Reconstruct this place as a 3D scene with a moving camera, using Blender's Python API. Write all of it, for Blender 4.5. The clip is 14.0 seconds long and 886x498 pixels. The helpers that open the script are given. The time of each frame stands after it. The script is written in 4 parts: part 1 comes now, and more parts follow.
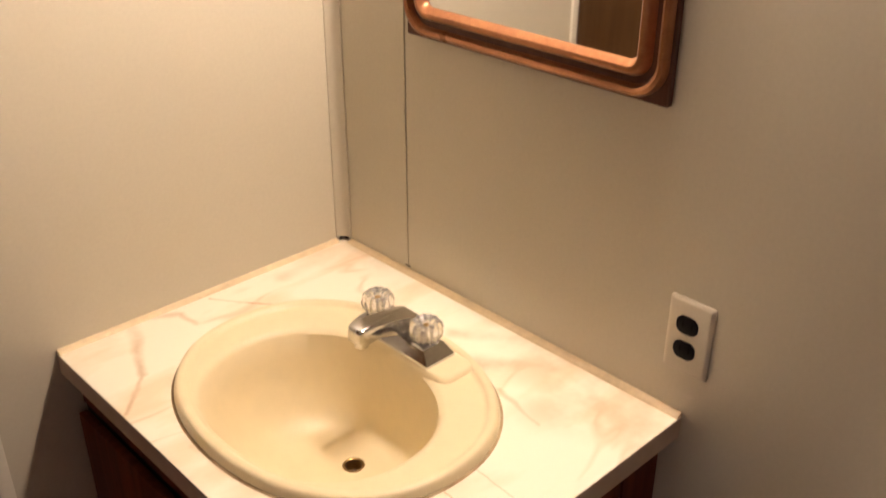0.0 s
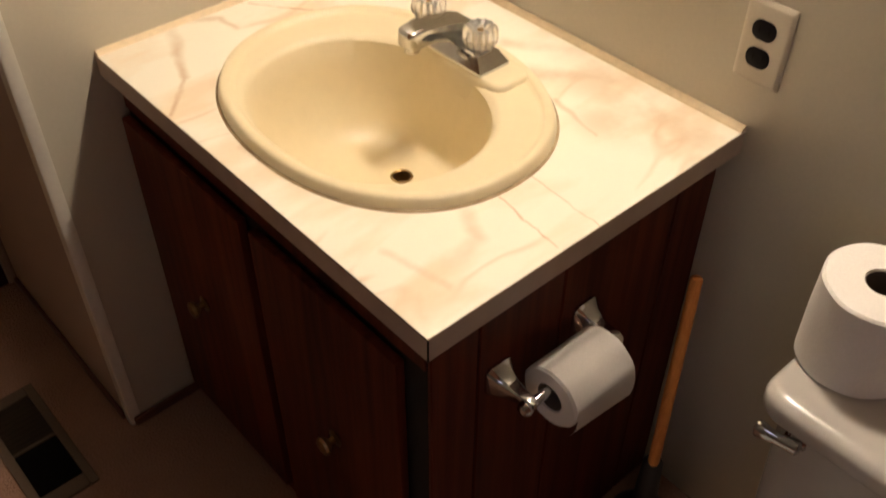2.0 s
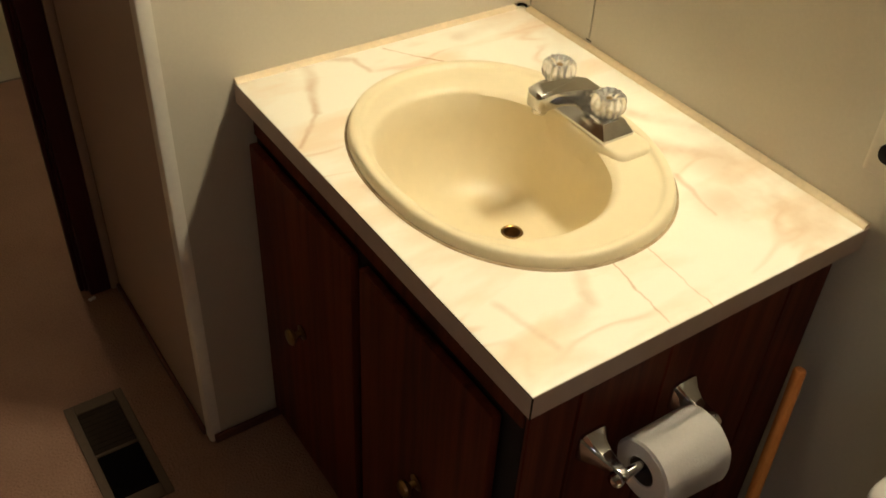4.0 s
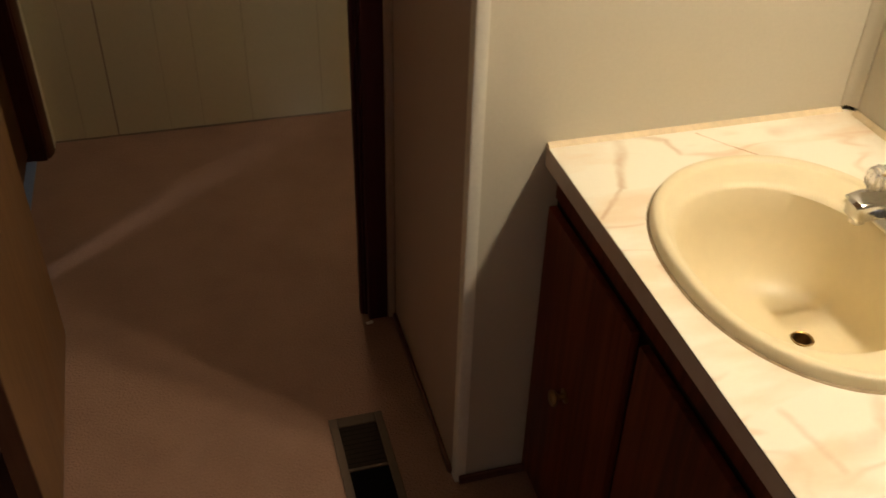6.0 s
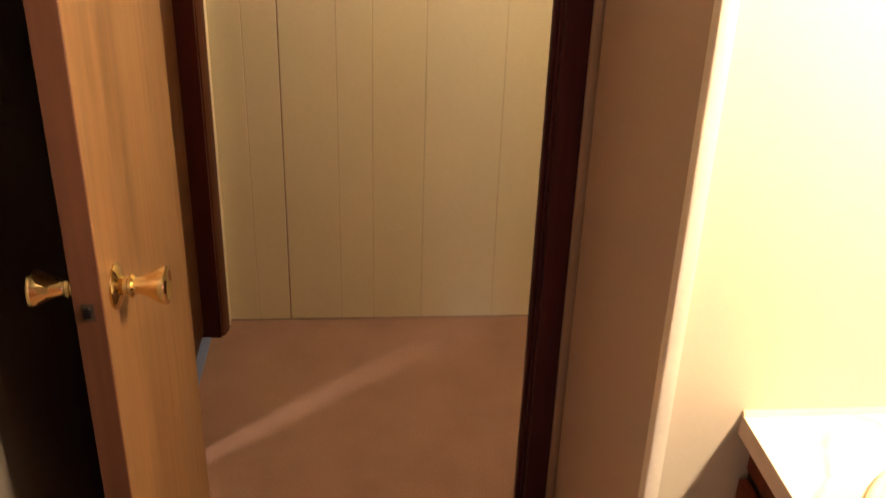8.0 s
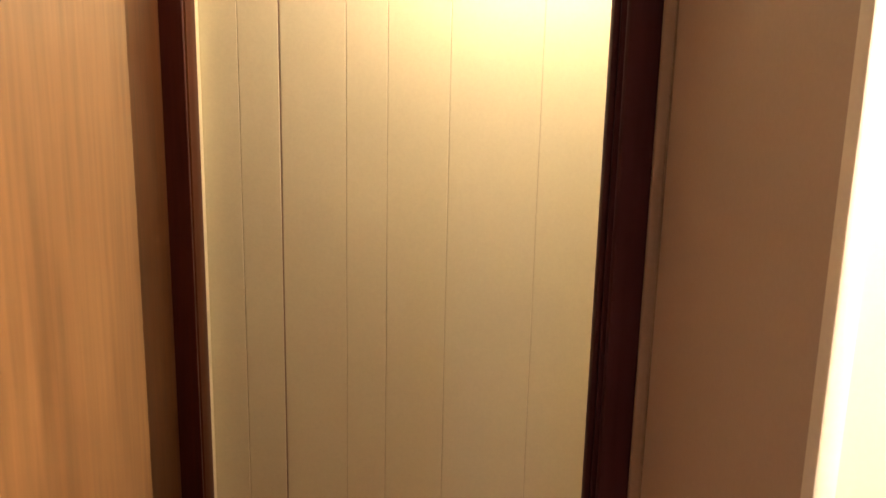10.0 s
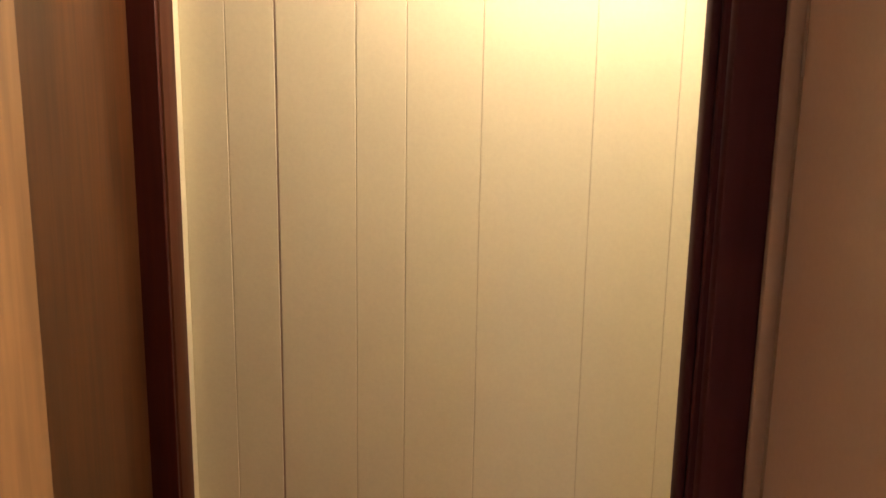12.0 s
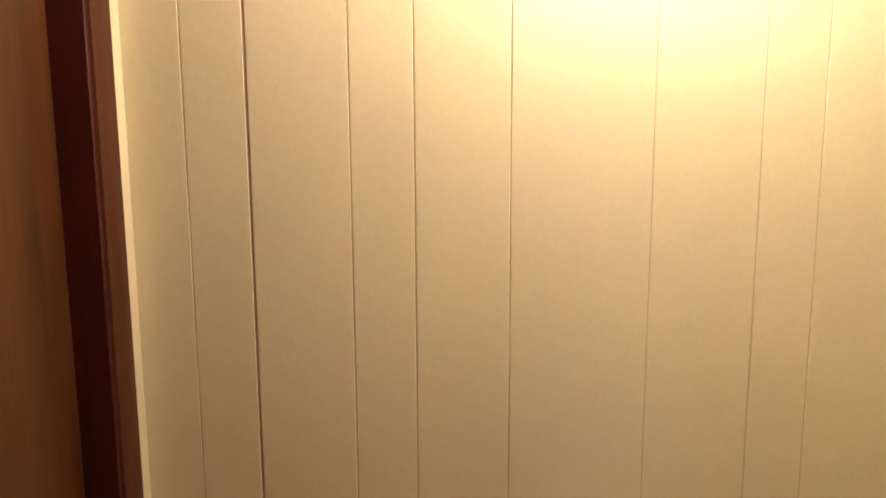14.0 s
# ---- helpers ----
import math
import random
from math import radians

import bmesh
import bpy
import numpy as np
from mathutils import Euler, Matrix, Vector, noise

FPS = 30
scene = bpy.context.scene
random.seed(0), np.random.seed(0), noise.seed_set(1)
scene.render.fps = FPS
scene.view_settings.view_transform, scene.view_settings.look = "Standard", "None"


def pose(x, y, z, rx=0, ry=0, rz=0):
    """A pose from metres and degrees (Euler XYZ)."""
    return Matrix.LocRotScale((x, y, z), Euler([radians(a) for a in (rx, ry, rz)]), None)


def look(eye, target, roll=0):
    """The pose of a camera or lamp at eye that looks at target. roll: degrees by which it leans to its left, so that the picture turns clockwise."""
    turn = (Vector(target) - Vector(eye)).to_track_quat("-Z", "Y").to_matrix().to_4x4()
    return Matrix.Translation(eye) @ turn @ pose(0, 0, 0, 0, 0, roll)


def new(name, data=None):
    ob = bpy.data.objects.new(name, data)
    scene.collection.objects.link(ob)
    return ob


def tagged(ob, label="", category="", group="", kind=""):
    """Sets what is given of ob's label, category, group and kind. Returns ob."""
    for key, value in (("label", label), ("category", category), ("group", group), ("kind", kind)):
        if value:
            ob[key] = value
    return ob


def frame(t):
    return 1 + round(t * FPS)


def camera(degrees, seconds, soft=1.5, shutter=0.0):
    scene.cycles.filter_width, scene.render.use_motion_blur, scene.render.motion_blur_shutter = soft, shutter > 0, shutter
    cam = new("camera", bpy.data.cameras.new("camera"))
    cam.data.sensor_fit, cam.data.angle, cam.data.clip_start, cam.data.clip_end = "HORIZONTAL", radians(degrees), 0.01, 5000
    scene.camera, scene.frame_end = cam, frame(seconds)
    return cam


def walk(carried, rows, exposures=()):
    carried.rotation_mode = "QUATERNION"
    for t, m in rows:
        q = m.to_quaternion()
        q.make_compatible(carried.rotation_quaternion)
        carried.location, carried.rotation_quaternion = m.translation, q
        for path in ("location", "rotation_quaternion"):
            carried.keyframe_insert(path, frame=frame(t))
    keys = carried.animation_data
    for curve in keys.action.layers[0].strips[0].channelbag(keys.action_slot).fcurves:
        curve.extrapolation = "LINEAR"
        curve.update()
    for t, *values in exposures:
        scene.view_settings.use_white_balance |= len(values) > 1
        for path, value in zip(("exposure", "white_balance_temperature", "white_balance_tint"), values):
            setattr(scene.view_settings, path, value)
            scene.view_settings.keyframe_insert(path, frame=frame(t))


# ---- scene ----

# ---------------- camera and walk ----------------
cam = camera(50.27, 14.0, 1.5, 0.3)
PATH = [
    (0, pose(-0.946, -1.251, 1.569, 62.06, -0.07, -43.74)),
    (0.5, pose(-0.951, -1.244, 1.546, 57.38, 0.66, -43.42)),
    (1, pose(-0.960, -1.234, 1.525, 54.09, 0.39, -42.88)),
    (1.5, pose(-0.967, -1.227, 1.507, 51.44, -0.20, -41.84)),
    (1.7, pose(-0.967, -1.226, 1.4995, 49.87, -0.20, -41.72)),
    (2, pose(-0.967, -1.223, 1.488, 47.21, -0.19, -41.63)),
    (2.2, pose(-0.971, -1.215, 1.483, 45.13, -0.73, -41.48)),
    (4.3, pose(-1.013, -1.200, 1.498, 51.60, -2.86, -32.23)),
    (4.5, pose(-1.006, -1.203, 1.491, 52.31, -2.41, -30.91)),
    (5, pose(-1.026, -1.200, 1.496, 52.67, -2.07, -25.71)),
    (5.5, pose(-1.039, -1.194, 1.505, 53.40, -1.62, -20.14)),
    (5.7, pose(-1.049, -1.194, 1.511, 53.42, -1.42, -18.50)),
    (6, pose(-1.067, -1.196, 1.518, 53.41, -1.26, -15.46)),
    (6.5, pose(-1.091, -1.197, 1.514, 55.17, -1.87, -11.32)),
    (7, pose(-1.102, -1.187, 1.531, 57.95, -1.82, -8.78)),
    (7.5, pose(-1.103, -1.149, 1.550, 60.93, -1.66, -6.74)),
    (8, pose(-1.095, -1.080, 1.572, 63.74, -1.67, -4.63)),
    (8.5, pose(-1.084, -1.007, 1.598, 67.40, -1.97, -3.66)),
    (8.8, pose(-1.083, -0.967, 1.593, 69.51, -2.02, -3.54)),
    (9, pose(-1.091, -0.942, 1.598, 71.08, -1.78, -4.12)),
    (9.2, pose(-1.095, -0.914, 1.599, 72.45, -1.67, -4.08)),
    (11.3, pose(-1.062, -0.510, 1.526, 78.03, -0.10, -2.52)),
    (11.5, pose(-1.059, -0.464, 1.518, 77.29, -0.27, -1.83)),
    (12, pose(-1.034, -0.362, 1.508, 77.40, -0.91, -1.35)),
    (12.5, pose(-1.033, -0.253, 1.527, 78.32, -1.07, -0.11)),
    (13, pose(-1.030, -0.152, 1.531, 78.07, -0.50, -0.34)),
    (13.5, pose(-1.028, -0.064, 1.537, 78.40, 0.41, 0.26)),
    (14, pose(-1.047, 0.073, 1.541, 79.10, 0.30, -1.23)),
]
walk(cam, PATH, exposures=[(0.0, -0.03, 6600, 25), (1.0, -0.07, 6550, 20), (2.2, -0.14, 6350, 17), (4.5, -0.12, 6500, 2), (5.5, -0.16, 6550, 9), (6.2, -0.10, 6650, 11), (6.5, 0.28, 6750, 13), (7.0, 0.68, 7100, 17), (7.5, 1.14, 7500, 22), (8.0, 1.62, 7900, 25), (9.0, 1.62, 7750, 24), (11.3, 1.65, 6850, 22), (12.5, 1.59, 6850, 24), (14.0, 1.41, 6850, 26)])

# ---------------- world and light ----------------
world = bpy.data.worlds.new("world")
scene.world = world
world.use_nodes = True
sky = world.node_tree.nodes.new("ShaderNodeTexSky")
sky.sky_type = "NISHITA"
sky.sun_disc = False
sky.sun_elevation, sky.sun_rotation = radians(28), radians(228)
world.node_tree.links.new(sky.outputs[0], world.node_tree.nodes["Background"].inputs[0])
world.node_tree.nodes["Background"].inputs[1].default_value = 0.1

BATH_LAMP = (-0.052, -0.56, 1.893)
BULB_GAP = 0.075
HALL_LAMP = (-0.69, 1.34, 2.05)
BATH_GLOW, HALL_GLOW = 690.0, 80.0
WARM = (1.0, 0.86, 0.635)
WARM_HALL = (1.0, 0.86, 0.60)


def area(name, m, size_x, size_y, energy, color):
    d = bpy.data.lights.new(name, "AREA")
    d.shape, d.size, d.size_y, d.energy, d.color = "RECTANGLE", size_x, size_y, energy, color
    ob = new(name, d)
    ob.matrix_world = m
    return ob


# blue fill lamp added in the bathroom; daylight in the window opening of the room beside the hall
area("bath_fill_light", look((-1.58, -1.72, 1.40), (0.0, -1.0, 0.45)), 0.5, 0.4, 0.36, (0.38, 0.40, 1.0))
area("room_window_light", look((-3.47, -0.92, 1.55), (-1.6, 0.8, 0.6)), 0.46, 0.40, 5.0, (0.50, 0.66, 1.0))
sun = new("sun", bpy.data.lights.new("sun", "SUN"))
sun.data.energy, sun.data.angle, sun.data.color = 1.0, radians(8.0), (1.0, 0.93, 0.85)
sun.matrix_world = look((0, 0, 0), (0.743, 0.669, -0.532))

# ---------------- mesh helpers ----------------
WM = {}


def thing(name, x=0.0, y=0.0, z=0.0, rz=0.0, label="", category="", kind="", group=""):
    ob = new(name)
    m = pose(x, y, z, 0, 0, rz)
    ob.matrix_world = m
    ob.empty_display_size = 0.05
    WM[ob.name] = m
    return tagged(ob, label, category, group, kind)


def finish(bm, smooth):
    bmesh.ops.recalc_face_normals(bm, faces=bm.faces)
    if smooth:
        for f in bm.faces:
            f.smooth = True
        for e in bm.edges:
            if len(e.link_faces) == 2 and e.calc_face_angle(0) > radians(38):
                e.smooth = False


def part(name, bm, material, parent=None, label="", smooth=True, local=False):
    """One mesh object under a thing or a part; bm is in world metres unless local."""
    finish(bm, smooth)
    me = bpy.data.meshes.new(name)
    if parent is not None:
        w = WM[parent.name]
        if not local:
            bm.transform(w.inverted())
    bm.to_mesh(me)
    bm.free()
    me.materials.append(material)
    ob = new(name, me)
    if parent is not None:
        ob.parent = parent
        WM[ob.name] = WM[parent.name]
    if label:
        ob["label"] = label
    return ob


def solo(name, bm, material, label="", category="", kind="", smooth=True, group=""):
    ob = part(name, bm, material, None, "", smooth)
    WM[ob.name] = Matrix.Identity(4)
    return tagged(ob, label, category, group, kind)


def box(bm, x0, x1, y0, y1, z0, z1, bevel=0.0, seg=1):
    m = Matrix.Translation(((x0 + x1) / 2, (y0 + y1) / 2, (z0 + z1) / 2)) @ Matrix.Diagonal((abs(x1 - x0), abs(y1 - y0), abs(z1 - z0), 1))
    vs = bmesh.ops.create_cube(bm, size=1.0, matrix=m)["verts"]
    if bevel:
        es = list({e for v in vs for e in v.link_edges})
        bmesh.ops.bevel(bm, geom=es, offset=bevel, segments=seg, profile=0.5, affect="EDGES")
    return bm


def boxes(*specs, bevel=0.0, seg=1):
    bm = bmesh.new()
    for s in specs:
        box(bm, *s, bevel=bevel, seg=seg)
    return bm


def lathe(profile, n=32, m=None, bm=None, cap=True, wave=None):
    """Turn (r, z) pairs round z. wave(angle, r, z) may change the radius."""
    bm = bm or bmesh.new()
    m = m or Matrix.Identity(4)
    rings = []
    for r, z in profile:
        ring = []
        for i in range(n):
            a = 2 * math.pi * i / n
            rr = wave(a, r, z) if wave else r
            ring.append(bm.verts.new(m @ Vector((rr * math.cos(a), rr * math.sin(a), z))))
        rings.append(ring)
    for p, q in zip(rings, rings[1:]):
        for i in range(n):
            bm.faces.new((p[i], p[(i + 1) % n], q[(i + 1) % n], q[i]))
    if cap:
        bm.faces.new(list(reversed(rings[0])))
        bm.faces.new(rings[-1])
    return bm


def rounded_loop(u0, u1, v0, v1, r, n=8):
    pts = []
    for cu, cv, a0 in ((u1 - r, v1 - r, 0), (u0 + r, v1 - r, 90), (u0 + r, v0 + r, 180), (u1 - r, v0 + r, 270)):
        for k in range(n + 1):
            a = radians(a0 + 90 * k / n)
            pts.append((cu + r * math.cos(a), cv + r * math.sin(a)))
    return pts


def loft(rings, closed_ends=True, bm=None):
    bm = bm or bmesh.new()
    vr = [[bm.verts.new(p) for p in ring] for ring in rings]
    n = len(vr[0])
    for p, q in zip(vr, vr[1:]):
        for i in range(n):
            bm.faces.new((p[i], p[(i + 1) % n], q[(i + 1) % n], q[i]))
    if closed_ends:
        bm.faces.new(list(reversed(vr[0])))
        bm.faces.new(vr[-1])
    return bm


def prism(outline, z0, z1):
    """Upright prism over a list of (x, y)."""
    return loft([[(x, y, z0) for x, y in outline], [(x, y, z1) for x, y in outline]])


# ---------------- materials ----------------
def material(name, base, rough=0.6, metal=0.0, var=0.12, big=2.5, grain=90.0, stretch=(1, 1, 1), bump=0.15, bump_scale=None,
             second=None, mix_lo=0.35, mix_hi=0.7, coat=0.0, rough_var=0.1, distance=0.002, spec=0.5):
    """Base colour varied at two scales, roughness varied, fine bump."""
    mat = bpy.data.materials.new(name)
    mat.use_nodes = True
    nt = mat.node_tree
    N, L = nt.nodes, nt.links
    b = N["Principled BSDF"]
    geo = N.new("ShaderNodeNewGeometry")
    mp = N.new("ShaderNodeMapping")
    mp.inputs["Scale"].default_value = stretch
    L.new(geo.outputs["Position"], mp.inputs["Vector"])
    n1 = N.new("ShaderNodeTexNoise")
    n1.inputs["Scale"].default_value, n1.inputs["Detail"].default_value = big, 4
    n2 = N.new("ShaderNodeTexNoise")
    n2.inputs["Scale"].default_value, n2.inputs["Detail"].default_value = grain, 5
    for n in (n1, n2):
        L.new(mp.outputs[0], n.inputs["Vector"])
    add = N.new("ShaderNodeMath")
    add.operation = "ADD"
    L.new(n1.outputs[0], add.inputs[0])
    L.new(n2.outputs[0], add.inputs[1])
    half = N.new("ShaderNodeMath")
    half.operation = "MULTIPLY"
    half.inputs[1].default_value = 0.5
    L.new(add.outputs[0], half.inputs[0])
    ramp = N.new("ShaderNodeValToRGB")
    lo = second or tuple(c * (1 - var) for c in base)
    hi = base if second else tuple(min(1, c * (1 + var)) for c in base)
    ramp.color_ramp.elements[0].position, ramp.color_ramp.elements[1].position = mix_lo, mix_hi
    ramp.color_ramp.elements[0].color, ramp.color_ramp.elements[1].color = (*lo, 1), (*hi, 1)
    L.new(half.outputs[0], ramp.inputs[0])
    L.new(ramp.outputs[0], b.inputs["Base Color"])
    rr = N.new("ShaderNodeMapRange")
    rr.inputs[3].default_value, rr.inputs[4].default_value = max(0.02, rough - rough_var), min(1, rough + rough_var)
    L.new(n1.outputs[0], rr.inputs[0])
    L.new(rr.outputs[0], b.inputs["Roughness"])
    b.inputs["Metallic"].default_value = metal
    b.inputs["Specular IOR Level"].default_value = spec
    b.inputs["Coat Weight"].default_value = coat
    b.inputs["Coat Roughness"].default_value = 0.15
    if bump:
        src = n2
        if bump_scale:
            src = N.new("ShaderNodeTexNoise")
            src.inputs["Scale"].default_value, src.inputs["Detail"].default_value = bump_scale, 3
            L.new(mp.outputs[0], src.inputs["Vector"])
        bp = N.new("ShaderNodeBump")
        bp.inputs["Strength"].default_value, bp.inputs["Distance"].default_value = bump, distance
        L.new(src.outputs[0], bp.inputs["Height"])
        L.new(bp.outputs[0], b.inputs["Normal"])
    return mat


def wood(name, light, dark, rough=0.45, scale=9.0, coat=0.05, spec=0.3, along=0.045):
    """Upright grain: rings stretched along z with fine pores."""
    mat = material(name, light, rough=rough, second=dark, big=scale, grain=scale * 9, stretch=(1, 1, along), bump=0.25, mix_lo=0.36, mix_hi=0.62,
                   coat=coat, distance=0.0006, spec=spec)
    return mat


# vein print of the laminate, and shade painted as wide bands by the back wall: ends (x, y), half width, strength
VEINS_AND_SHADE = [((-0.43, -0.01), (-0.46, -0.08), 0.010, 0.5), ((-0.46, -0.08), (-0.483, -0.14), 0.007, 0.65), ((-0.483, -0.14), (-0.545, -0.21), 0.004, 0.55),
         ((-0.41, 0.0), (-0.36, -0.03), 0.007, 0.45), ((-0.36, -0.03), (-0.355, -0.07), 0.006, 0.5), ((-0.30, -0.02), (-0.22, -0.13), 0.0018, 0.85),
         ((-0.17, -0.045), (-0.06, -0.035), 0.016, 0.3), ((-0.08, -0.37), (-0.01, -0.47), 0.014, 0.42), ((-0.11, -0.455), (-0.05, -0.52), 0.022, 0.55), ((-0.05, -0.52), (-0.055, -0.70), 0.055, 0.48), ((-0.03, -0.47), (-0.02, -0.70), 0.040, 0.45), ((-0.07, -0.02), (-0.02, -0.10), 0.050, 0.34), ((-0.12, -0.60), (-0.05, -0.72), 0.045, 0.42),
         ((-0.335, -0.60), (-0.349, -0.725), 0.0015, 0.62), ((-0.277, -0.60), (-0.286, -0.732), 0.0013, 0.55), ((-0.384, -0.61), (-0.405, -0.655), 0.009, 0.35),
         ((-0.405, -0.655), (-0.46, -0.668), 0.010, 0.25), ((-0.50, -0.60), (-0.48, -0.69), 0.006, 0.45), ((-0.137, -0.52), (-0.155, -0.61), 0.005, 0.45), ((-0.512, -0.33), (-0.508, -0.42), 0.006, 0.5)]


def vein_shade_mask(N, L, vector, ends):
    """Largest strength of the laminate veins and painted shade bands at the point."""
    last = None
    for (ax, ay), (bx, by), width, strength in ends:
        e = Vector((bx - ax, by - ay, 0))
        rel = N.new("ShaderNodeVectorMath")
        rel.operation = "SUBTRACT"
        rel.inputs[1].default_value = (ax, ay, 0)
        L.new(vector, rel.inputs[0])
        dot = N.new("ShaderNodeVectorMath")
        dot.operation = "DOT_PRODUCT"
        dot.inputs[1].default_value = e / e.length_squared
        L.new(rel.outputs[0], dot.inputs[0])
        cl = N.new("ShaderNodeClamp")
        L.new(dot.outputs["Value"], cl.inputs[0])
        along = N.new("ShaderNodeVectorMath")
        along.operation = "SCALE"
        along.inputs[0].default_value = e
        L.new(cl.outputs[0], along.inputs["Scale"])
        dist = N.new("ShaderNodeVectorMath")
        dist.operation = "DISTANCE"
        L.new(rel.outputs[0], dist.inputs[0])
        L.new(along.outputs[0], dist.inputs[1])
        mr = N.new("ShaderNodeMapRange")
        mr.interpolation_type = "SMOOTHSTEP"
        mr.inputs[1].default_value, mr.inputs[2].default_value, mr.inputs[3].default_value, mr.inputs[4].default_value = 0.0, width * 1.6, strength, 0.0
        L.new(dist.outputs["Value"], mr.inputs[0])
        if last is None:
            last = mr
        else:
            mx = N.new("ShaderNodeMath")
            mx.operation = "MAXIMUM"
            L.new(last.outputs[0], mx.inputs[0])
            L.new(mr.outputs[0], mx.inputs[1])
            last = mx
    return last.outputs[0]


def marble(name):
    """Cream laminate with soft pink clouds, rust veins and painted shade at the back."""
    mat = bpy.data.materials.new(name)
    mat.use_nodes = True
    nt = mat.node_tree
    N, L = nt.nodes, nt.links
    b = N["Principled BSDF"]
    geo = N.new("ShaderNodeNewGeometry")
    mp = N.new("ShaderNodeMapping")
    mp.inputs["Rotation"].default_value = (0, 0, radians(-62))
    mp.inputs["Scale"].default_value = (1.0, 2.7, 1.0)
    L.new(geo.outputs["Position"], mp.inputs["Vector"])
    warp = N.new("ShaderNodeTexNoise")
    warp.inputs["Scale"].default_value, warp.inputs["Detail"].default_value = 3.0, 2.5
    L.new(mp.outputs[0], warp.inputs["Vector"])
    off = N.new("ShaderNodeVectorMath")
    off.operation = "SCALE"
    off.inputs["Scale"].default_value = 0.16
    L.new(warp.outputs["Color"], off.inputs[0])
    summ = N.new("ShaderNodeVectorMath")
    summ.operation = "ADD"
    L.new(mp.outputs[0], summ.inputs[0])
    L.new(off.outputs[0], summ.inputs[1])
    cloud = N.new("ShaderNodeTexNoise")
    cloud.inputs["Scale"].default_value, cloud.inputs["Detail"].default_value = 5.0, 4
    L.new(summ.outputs[0], cloud.inputs["Vector"])
    r1 = N.new("ShaderNodeValToRGB")
    r1.color_ramp.elements[0].position, r1.color_ramp.elements[1].position = 0.32, 0.52
    r1.color_ramp.elements[0].color, r1.color_ramp.elements[1].color = (0.86, 0.71, 0.52, 1), (0.91, 0.86, 0.715, 1)
    L.new(cloud.outputs[0], r1.inputs[0])
    vein = N.new("ShaderNodeTexNoise")
    vein.inputs["Scale"].default_value, vein.inputs["Detail"].default_value = 3.2, 2.5
    vein.inputs["Distortion"].default_value = 0.35
    L.new(summ.outputs[0], vein.inputs["Vector"])
    sub = N.new("ShaderNodeMath")
    sub.operation = "SUBTRACT"
    sub.inputs[1].default_value = 0.47
    L.new(vein.outputs[0], sub.inputs[0])
    ab = N.new("ShaderNodeMath")
    ab.operation = "ABSOLUTE"
    L.new(sub.outputs[0], ab.inputs[0])
    r2 = N.new("ShaderNodeValToRGB")
    r2.color_ramp.elements[0].position, r2.color_ramp.elements[1].position = 0.0, 0.030
    r2.color_ramp.elements[0].color, r2.color_ramp.elements[1].color = (1, 1, 1, 1), (0, 0, 0, 1)
    L.new(ab.outputs[0], r2.inputs[0])
    gate = N.new("ShaderNodeTexNoise")
    gate.inputs["Scale"].default_value = 7.0
    L.new(geo.outputs["Position"], gate.inputs["Vector"])
    r3 = N.new("ShaderNodeValToRGB")
    r3.color_ramp.elements[0].position, r3.color_ramp.elements[1].position = 0.47, 0.62
    L.new(gate.outputs[0], r3.inputs[0])
    mul = N.new("ShaderNodeMath")
    mul.operation = "MULTIPLY"
    L.new(r2.outputs[0], mul.inputs[0])
    L.new(r3.outputs[0], mul.inputs[1])
    m7 = N.new("ShaderNodeMath")
    m7.operation = "MULTIPLY"
    m7.inputs[1].default_value = 0.42
    L.new(mul.outputs[0], m7.inputs[0])
    gate2 = N.new("ShaderNodeTexNoise")
    gate2.inputs["Scale"].default_value, gate2.inputs["Detail"].default_value = 16.0, 3
    L.new(geo.outputs["Position"], gate2.inputs["Vector"])
    mix = N.new("ShaderNodeMix")
    mix.data_type = "RGBA"
    mix.inputs["B"].default_value = (0.70, 0.42, 0.22, 1)
    L.new(m7.outputs[0], mix.inputs["Factor"])
    L.new(r1.outputs[0], mix.inputs["A"])
    flat = N.new("ShaderNodeVectorMath")
    flat.operation = "MULTIPLY"
    flat.inputs[1].default_value = (1, 1, 0)
    L.new(geo.outputs["Position"], flat.inputs[0])
    wob = N.new("ShaderNodeTexNoise")
    wob.inputs["Scale"].default_value, wob.inputs["Detail"].default_value = 28.0, 4
    L.new(flat.outputs[0], wob.inputs["Vector"])
    wob_c = N.new("ShaderNodeVectorMath")
    wob_c.operation = "MULTIPLY_ADD"
    wob_c.inputs[1].default_value, wob_c.inputs[2].default_value = (0.015, 0.015, 0), (-0.0075, -0.0075, 0)
    L.new(wob.outputs["Color"], wob_c.inputs[0])
    bent = N.new("ShaderNodeVectorMath")
    bent.operation = "ADD"
    L.new(flat.outputs[0], bent.inputs[0])
    L.new(wob_c.outputs[0], bent.inputs[1])
    veins_shade = vein_shade_mask(N, L, bent.outputs[0], VEINS_AND_SHADE)
    patchy = N.new("ShaderNodeMath")
    patchy.operation = "MULTIPLY"
    r6 = N.new("ShaderNodeMapRange")
    r6.inputs[1].default_value, r6.inputs[2].default_value, r6.inputs[3].default_value = 0.35, 0.6, 0.25
    L.new(gate2.outputs[0], r6.inputs[0])
    L.new(veins_shade, patchy.inputs[0])
    L.new(r6.outputs[0], patchy.inputs[1])
    mix2 = N.new("ShaderNodeMix")
    mix2.data_type = "RGBA"
    mix2.inputs["B"].default_value = (0.56, 0.32, 0.14, 1)
    L.new(patchy.outputs[0], mix2.inputs["Factor"])
    L.new(mix.outputs["Result"], mix2.inputs["A"])
